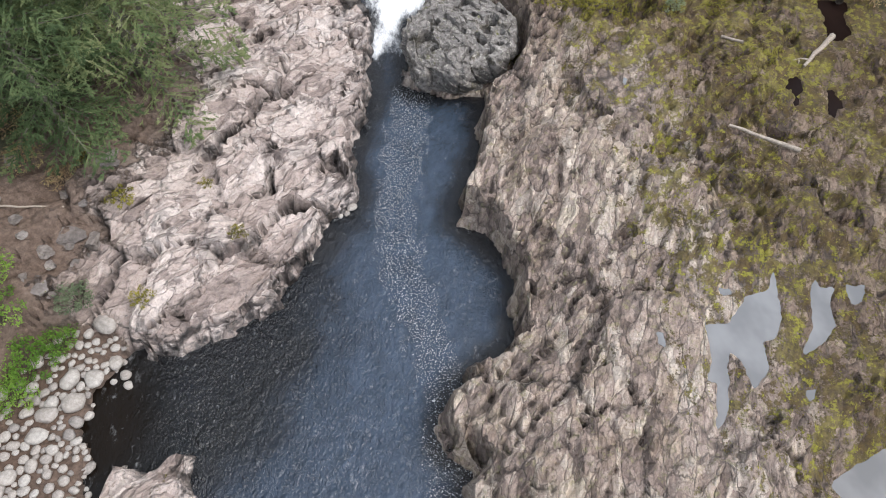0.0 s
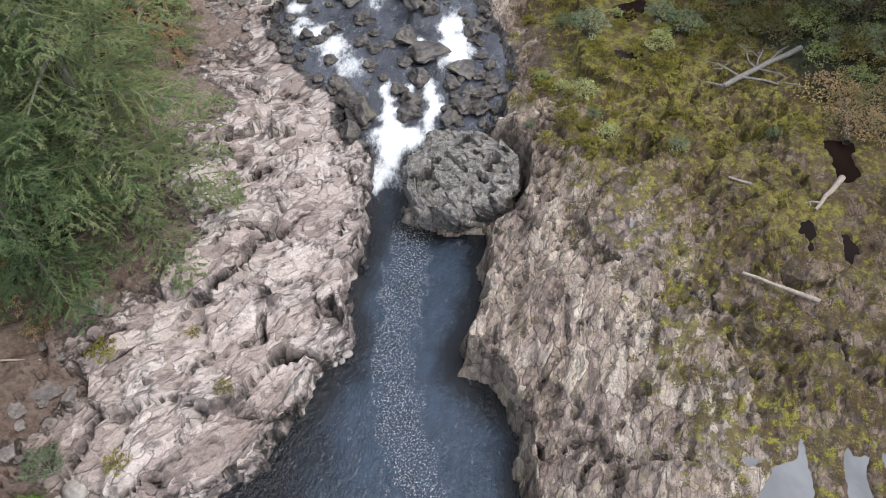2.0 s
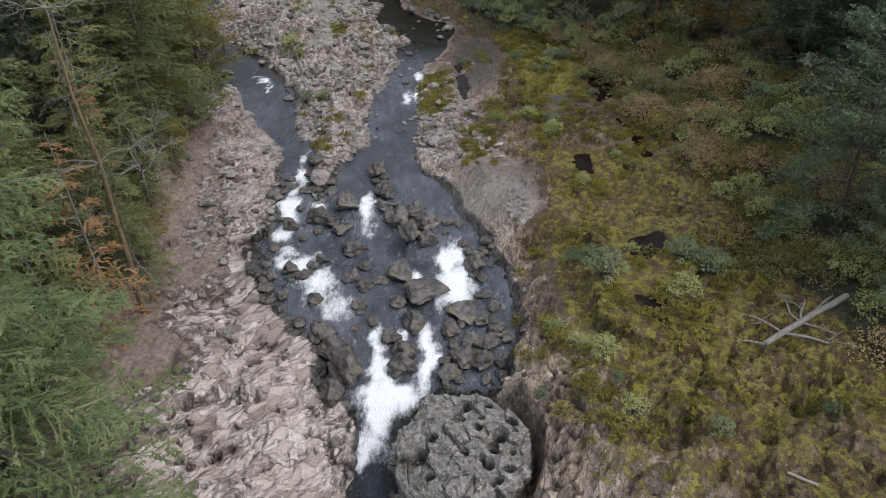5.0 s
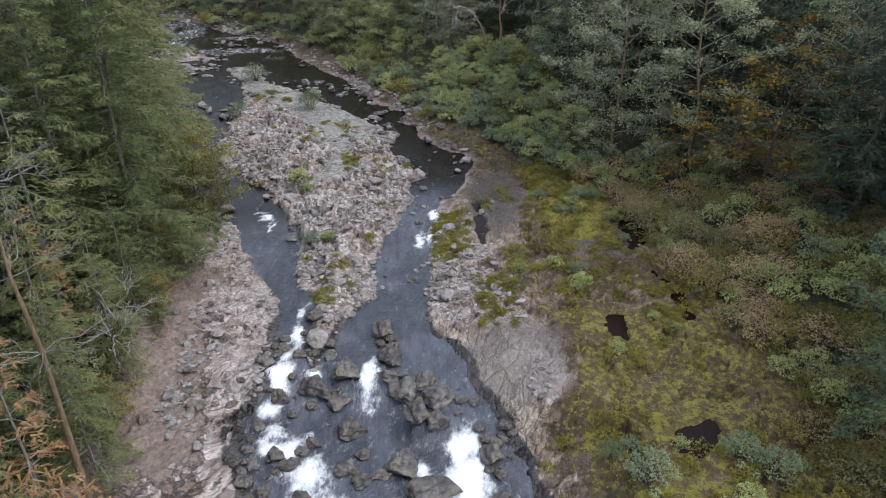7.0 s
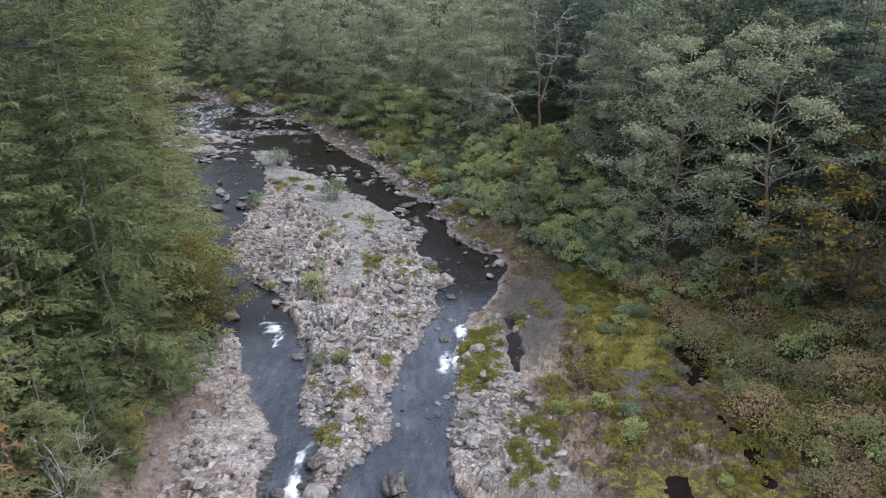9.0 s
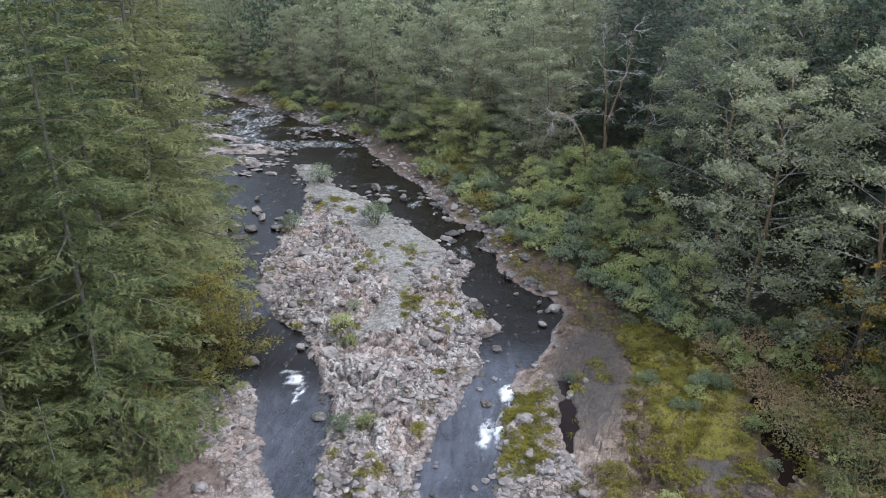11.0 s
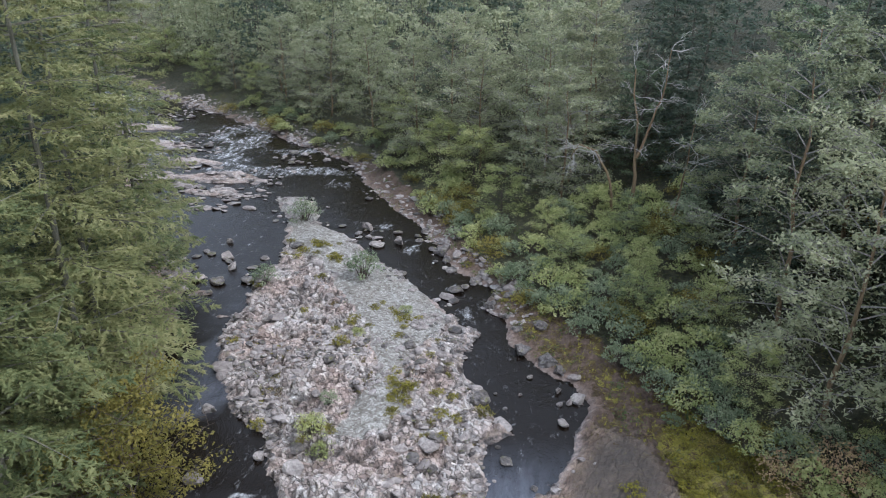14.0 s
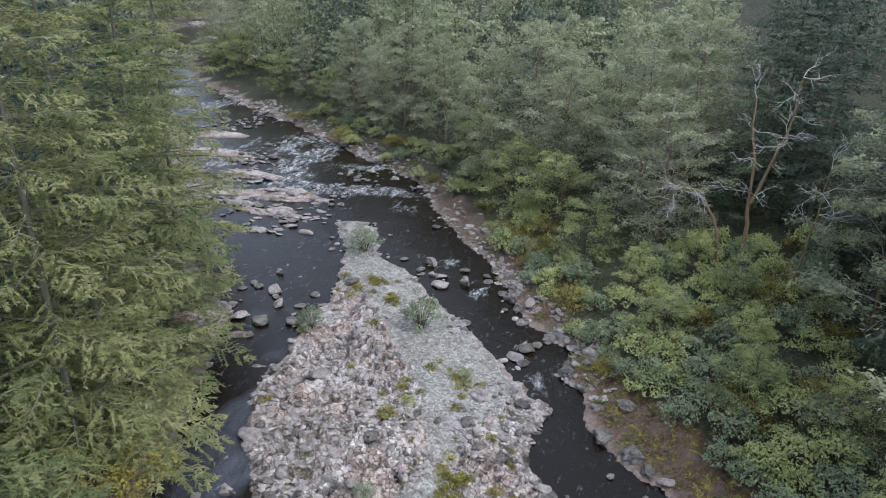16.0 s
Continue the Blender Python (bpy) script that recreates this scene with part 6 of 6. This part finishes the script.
def distant_wood(places):
    """The far conifers of both hillsides, too many to count."""
    kinds = []
    for k in range(4):
        rng = np.random.RandomState(200 + k)
        tall, wide = (26, 4.6) if k < 2 else (17, 5.2)
        t = rng.uniform(0.01, 0.98, 74) ** 0.95
        a, q = rng.uniform(0, 6.28, 74), rng.uniform(0.35, 1.0, 74)
        shape = (1 - t) ** 0.8 + 0.06 if k < 2 else np.sin(math.pi * (0.12 + 0.84 * t)) ** 0.7
        cs = np.stack([np.cos(a) * q * wide * shape, np.sin(a) * q * wide * shape, t * tall], -1)
        spray = leaves(rng, cs, wide * rng.uniform(0.22, 0.36, 74) * (0.5 + 0.5 * shape), 14, 0.40, 0.4)
        me = leafy("far", spray, tube([(0, 0, -0.5), (0, 0, tall * 0.95)], [0.08, 0.02], 4), SPRUCE if k < 2 else ALDER, BARK)
        co, idx, mi = np.empty(len(me.vertices) * 3, np.float32), np.empty(len(me.loops), np.int32), np.empty(len(me.polygons), np.int32)
        me.vertices.foreach_get("co", co), me.loops.foreach_get("vertex_index", idx), me.polygons.foreach_get("material_index", mi)
        kinds.append((co.reshape(-1, 3), idx.reshape(-1, 3), np.where(mi == 1, 2, k // 2)))
        bpy.data.meshes.remove(me)
    vs, fs, ms, base = [], [], [], 0
    for n, (x, y) in enumerate(places):
        co, idx, mi = kinds[(0, 2, 3, 1, 2, 3)[n % 6] if x < 0 or n % 5 == 0 else n % 2]
        s = random.uniform(0.8, 1.2)
        mat = np.array(pose(x, y, ground_at(x, y), 0, 0, random.uniform(0, 360)) @ Matrix.Diagonal((s, s, s, 1)))
        vs.append(co @ mat[:3, :3].T + mat[:3, 3]), fs.append(idx + base), ms.append(mi)
        base += len(co)
    tagged(new("distant_conifers", mesh_of("distant_conifers", np.concatenate(vs), np.concatenate(fs), [SPRUCE, ALDER, BARK], False, np.concatenate(ms))), "dark conifers covering the distant hillsides", "trees", kind="stuff")


for gx, gy in [(gx, gy) for gx in range(-66, 80, 6) for gy in range(-26, 46, 6)]:
    # unseen trees added beside and behind the gorge: they continue the woods and darken reflections
    if gx < -31 or gx > 47:
        hillside.append((gx + 2.2 * math.sin(gx * 7 + gy * 3), gy + 2.2 * math.cos(gx * 5 - gy * 4)))
distant_wood(hillside)

# low bushes of the right slope and along the wood's edge
count, far_bushes = 0, []
for x, y, r, l in scattered(-70, 60, 44, 190, 2.15):
    if in_sight(x, y) and math.hypot(x - 24, y - 50) > 5 and (-0.6 < r < 18 and y < 104 or -1.5 < r < 4.0 or -4 < x < 12 and 112 < y < 140 and r > 0) and free(x, y, 1.6):
        if y > 150 and random.random() < 0.5 or count > 430:
            continue
        count += 1
        warm = y < 100 and value_noise(np.array([x]), np.array([y]), 6, 2)[0] > -0.33
        src, s = random.choice(RUSTS + OLIVEBUSH * 2 + BUSHES[:1] if warm else BUSHES + WILLOWS + OLIVEBUSH), random.uniform(0.8, 1.45)
        if y < 96:
            plant(src, x, y, s, group="bushes of the slope")
        else:
            far_bushes.append((src.children[0].data, pose(x, y, ground_at(x, y), 0, 0, random.uniform(0, 360)) @ Matrix.Diagonal((s, s, s, 1))))


joined("bank_bushes", far_bushes, "green and yellowing bushes along the foot of the wood", "bushes")



def undergrowth():
    """Ferns and brambles on the floor of the woods."""
    cs = [(x, y, ground_at(x, y) + 0.25) for x, y, r, l in scattered(-75, 75, 40, 200, 1.9) if in_sight(x, y) and (0.5 < r < 30 or 0.5 < l < 18 or 98 < y < 170 and -6 < r < 0.5 and ground_at(x, y) > surface(x, y) - 0.01 and math.sin(x * 3.1 + y * 1.7) > 0.2)]
    rng = np.random.RandomState(3)
    cs = np.array(cs)
    v, f = leaves(rng, cs, rng.uniform(0.6, 1.2, len(cs)), 40, 0.14, 0.5)
    tagged(new("undergrowth", mesh_of("undergrowth", v, f, [FERN])), "ferns and brambles covering the forest floor", "undergrowth", kind="stuff")


undergrowth()

# bushes on the banks and the island
for k, (x, y, s) in enumerate([(-25.4, 28.6, 0.7), (-23.2, 27.6, 0.6), (-26.8, 30.2, 0.8), (-21.8, 29.4, 0.6), (-27.4, 26.8, 0.6)]):
    plant((RUSTS + OLIVEBUSH + LIMES)[k % 5], x, y, s, group="bushes under the firs")
for src, x, y, s in [(2, -23.2, 16.6, 1.1), (2, -22.0, 18.0, 0.9), (2, -24.2, 18.2, 1.1), (2, -23.6, 15.0, 0.9), (2, -24.6, 20, 1.0), (1, -20.7, 19.8, 0.85), (1, 11.8, 56.2, 1.2), (0, 10.6, 48.8, 0.8), (0, 17.3, 54.2, 0.9), (1, 19.8, 57.5, 1.2), (1, 18, 58.5, 1.0),
                     (1, -22, 123.6, 1.5), (1, -33.9, 138.4, 1.5), (1, -31.8, 120.9, 1.1), (0, -18.3, 98.2, 0.9), (0, -17.2, 97, 0.7), (1, -14.8, 86, 0.8), (0, -13, 86.8, 0.6), (0, -19.2, 112.4, 0.5), (1, -18.3, 101.9, 0.6), (0, -15.9, 117.3, 0.5)]:
    plant(((BUSHES, WILLOWS, LIMES * 2)[src])[int(x * 7) % 2], x, y, s, group="bushes by the river")
for x, y, s in [(-19, 25.8, 1.3), (-21.2, 22.4, 0.7), (-14.6, 27.7, 0.7), (-17.1, 20, 1.1), (-12.3, 24.4, 0.9), (-11.4, 76.2, 1.3), (-11.6, 78, 1.0), (-11.2, 82.6, 0.8), (-15.8, 116, 1.2), (-29.3, 130.6, 1.3), (-26.4, 127.6, 1.4), (-12.9, 106, 1.3),
                (-19.9, 110, 1.2), (-13.5, 104.9, 1.5), (-30.6, 129, 1.2), (-23.2, 99.6, 1.1), (5.6, 54, 1.0), (7.9, 51.5, 1.5), (7.4, 52.6, 1.4), (22.9, 54.7, 1.3)]:
    plant(TUFTS[int(abs(x) * 3) % 3], x, y, s, group="tufts by the river")
for x, y, n in [(-13.9, 105.5, 7), (-19.3, 112.6, 6), (-11.4, 109.6, 3), (-9, 104.1, 3), (-12.9, 103.2, 4), (-18.9, 118.2, 3), (-16, 116.9, 4), (-18, 98.4, 7), (-29, 131, 8), (-31, 128, 6), (-26.5, 127.5, 5), (-11.6, 77.2, 8), (-11.2, 82, 5), (-33, 121.5, 4)]:
    for k in range(n):
        plant(random.choice(TUFTS), x + random.gauss(0, 0.9), y + random.gauss(0, 1.3), random.uniform(0.45, 1.0), group="tufts by the river")
count = 0
while count < 25:
    x, y = random.uniform(-34, -4), random.uniform(69, 134)
    i = float(signed(ISLAND, np.array([x]), np.array([y]))[0])
    if i < -0.2 and (i > -1.5 or fbm(np.array([x]), np.array([y]), 5, 2)[0] > 0.1):
        plant(random.choice(TUFTS), x, y, random.uniform(0.5, 1.2), group="tufts by the river")
        count += 1
far_tufts = []


def tuft(x, y, s):
    """A moss tuft: near ones stand as things, the far ones join the moss cover."""
    src = random.choice(TUFTS)
    if y < 68:
        plant(src, x, y, s, group="tufts of the mossy shelf")
    else:
        far_tufts.append((src.children[0].data, pose(x, y, ground_at(x, y), 0, 0, random.uniform(0, 360)) @ Matrix.Diagonal((s, s, s, 1))))


for poly, many in [([(-2.9, 92.8), (0.6, 93.1), (0.9, 87.5), (0.5, 83.9), (-2.4, 83.2), (-2.7, 87.2)], 110), ([(1.4, 79.9), (5, 80.2), (4.8, 75.3), (4, 72.2), (1.9, 72)], 50), ([(5.5, 84), (10, 87), (15, 95), (14, 101), (9, 104), (7, 96)], 110)]:
    count = 0
    while count < many:
        x, y = random.uniform(-4, 16), random.uniform(71, 105)
        if float(signed(poly, np.array([x]), np.array([y]))[0]) < 0:
            tuft(x, y, random.uniform(0.45, 1.1))
            count += 1
count = 0
while count < 400:
    x, y = random.uniform(-12, 27), random.uniform(42, 130)
    w = float(signed(RIGHT_WOOD, np.array([x]), np.array([y]))[0])
    d = float(signed(LEFT_BANK + RIGHT_BANK[::-1], np.array([x]), np.array([y]))[0])
    if w > -1 and d > (1.5 if y < 104 else 0.4) and (x > 2 or y > 108) and fbm(np.array([x]), np.array([y]), 8, 3)[0] > -0.12 and math.hypot(x - 6.5, y - 66) > 5 and math.hypot(x - 24, y - 50) > 5.5:
        if random.random() < 0.8:
            tuft(x, y, random.uniform(0.5, 1.5))
        else:
            plant(random.choice(WILLOWS[:1] + BUSHES[:1] + OLIVEBUSH), x, y, random.uniform(0.35, 0.75), group="low bushes of the mossy shelf")
        count += 1
joined("moss_cover", far_tufts, "yellow-green mossy hummocks covering the rocky bank", "moss")

# bare twin-stemmed alder and a broken one beside it
def spray(rng, items, p, e, thick, depth):
    """A crooked twig that forks again and again."""
    line = bent(rng, p, e, 0, 4, 0.22)
    items.append((line, [thick, thick * 0.8, thick * 0.6, thick * 0.35]))
    if depth:
        size = (e - p).length
        for _ in range(5):
            q = line[rng.randint(1, 3)]
            way = (e - p).normalized() + Vector((rng.uniform(-1, 1), rng.uniform(-1, 1), rng.uniform(-0.7, 0.7)))
            spray(rng, items, q, q + way * size * rng.uniform(0.3, 0.5), thick * 0.55, depth - 1)


def bare_tree(x, y, stems, twigs, reach, seed, label, twig_mat, droop=0.0):
    rng = random.Random(seed)
    root = tagged(new("bare_tree"), label, "tree")
    root.location = (x, y, ground_at(x, y))
    for k, (line, r) in enumerate(stems):
        pts = []
        for a, b in zip(line, line[1:]):
            pts += bent(rng, a, b, 0, 4, 0.07)[:-1]
        pts.append(Vector(line[-1]))
        radii = [r * (1 - 0.75 * m / (len(pts) - 1)) for m in range(len(pts))]
        stem = part("trunk" if k == 0 else "limb", mesh_of("stem", *tube(pts, radii, 7), [MOSSBARK], True), root)
        items = []
        for q in range(twigs):
            m = min(len(pts) - 1, int(len(pts) * rng.uniform(0.55, 1.0)))
            e = pts[m] + Vector((rng.uniform(-1, 1), rng.uniform(-1, 1), rng.uniform(-0.3, 0.9) - droop)).normalized() * reach * rng.uniform(0.5, 1.1)
            spray(rng, items, pts[m], e, 0.045, 2)
        tagged(part("bare_spray", mesh_of("bare_spray", *tubes(items, 3), [twig_mat], True), stem), "bare whitened twigs", kind="stuff")
    return root


bare_tree(5.2, 137, [([(0, 0, -0.5), (0.1, 0, 4), (-0.2, 0, 7), (-1.1, 0, 15.5)], 0.26), ([(0, 0, 6), (0.9, 0.2, 9), (1.9, 0.3, 12.5), (2.2, 0, 17.5)], 0.18)], 8, 2.6, 3, "bare twin-stemmed alder with mossy bark and whitened twigs", PALETWIG)
bare_tree(3.4, 136, [([(0, 0, -0.5), (-0.8, 0, 4), (-2.6, 0, 7.4), (-4.4, 0, 8.0), (-5.2, 0, 6.4)], 0.18)], 12, 2.6, 8, "broken bare alder bending over green bushes", PALETWIG, 0.7)
bare_tree(-21.4, 53.4, [([(0, 0, -0.5), (0.2, 0, 8), (0.3, 0, 22)], 0.26)], 16, 2.4, 9, "dead conifer trunk with broken twigs", GREYBARK, 0.2)
for k, (x, y, h) in enumerate([(-2, 145, 9), (9, 131, 12), (16, 128, 13), (-8, 150, 10), (22, 134, 13), (-25, 65, 6), (-24.6, 57.5, 5)]):
    bare_tree(x, y, [([(0, 0, -0.5), (0.4, 0, h * 0.5), (-0.3 + k % 3, -0.8, h)], 0.14)], 10, 2.8, 20 + k, "leafless grey tree with pale tangled twigs", PALETWIG)
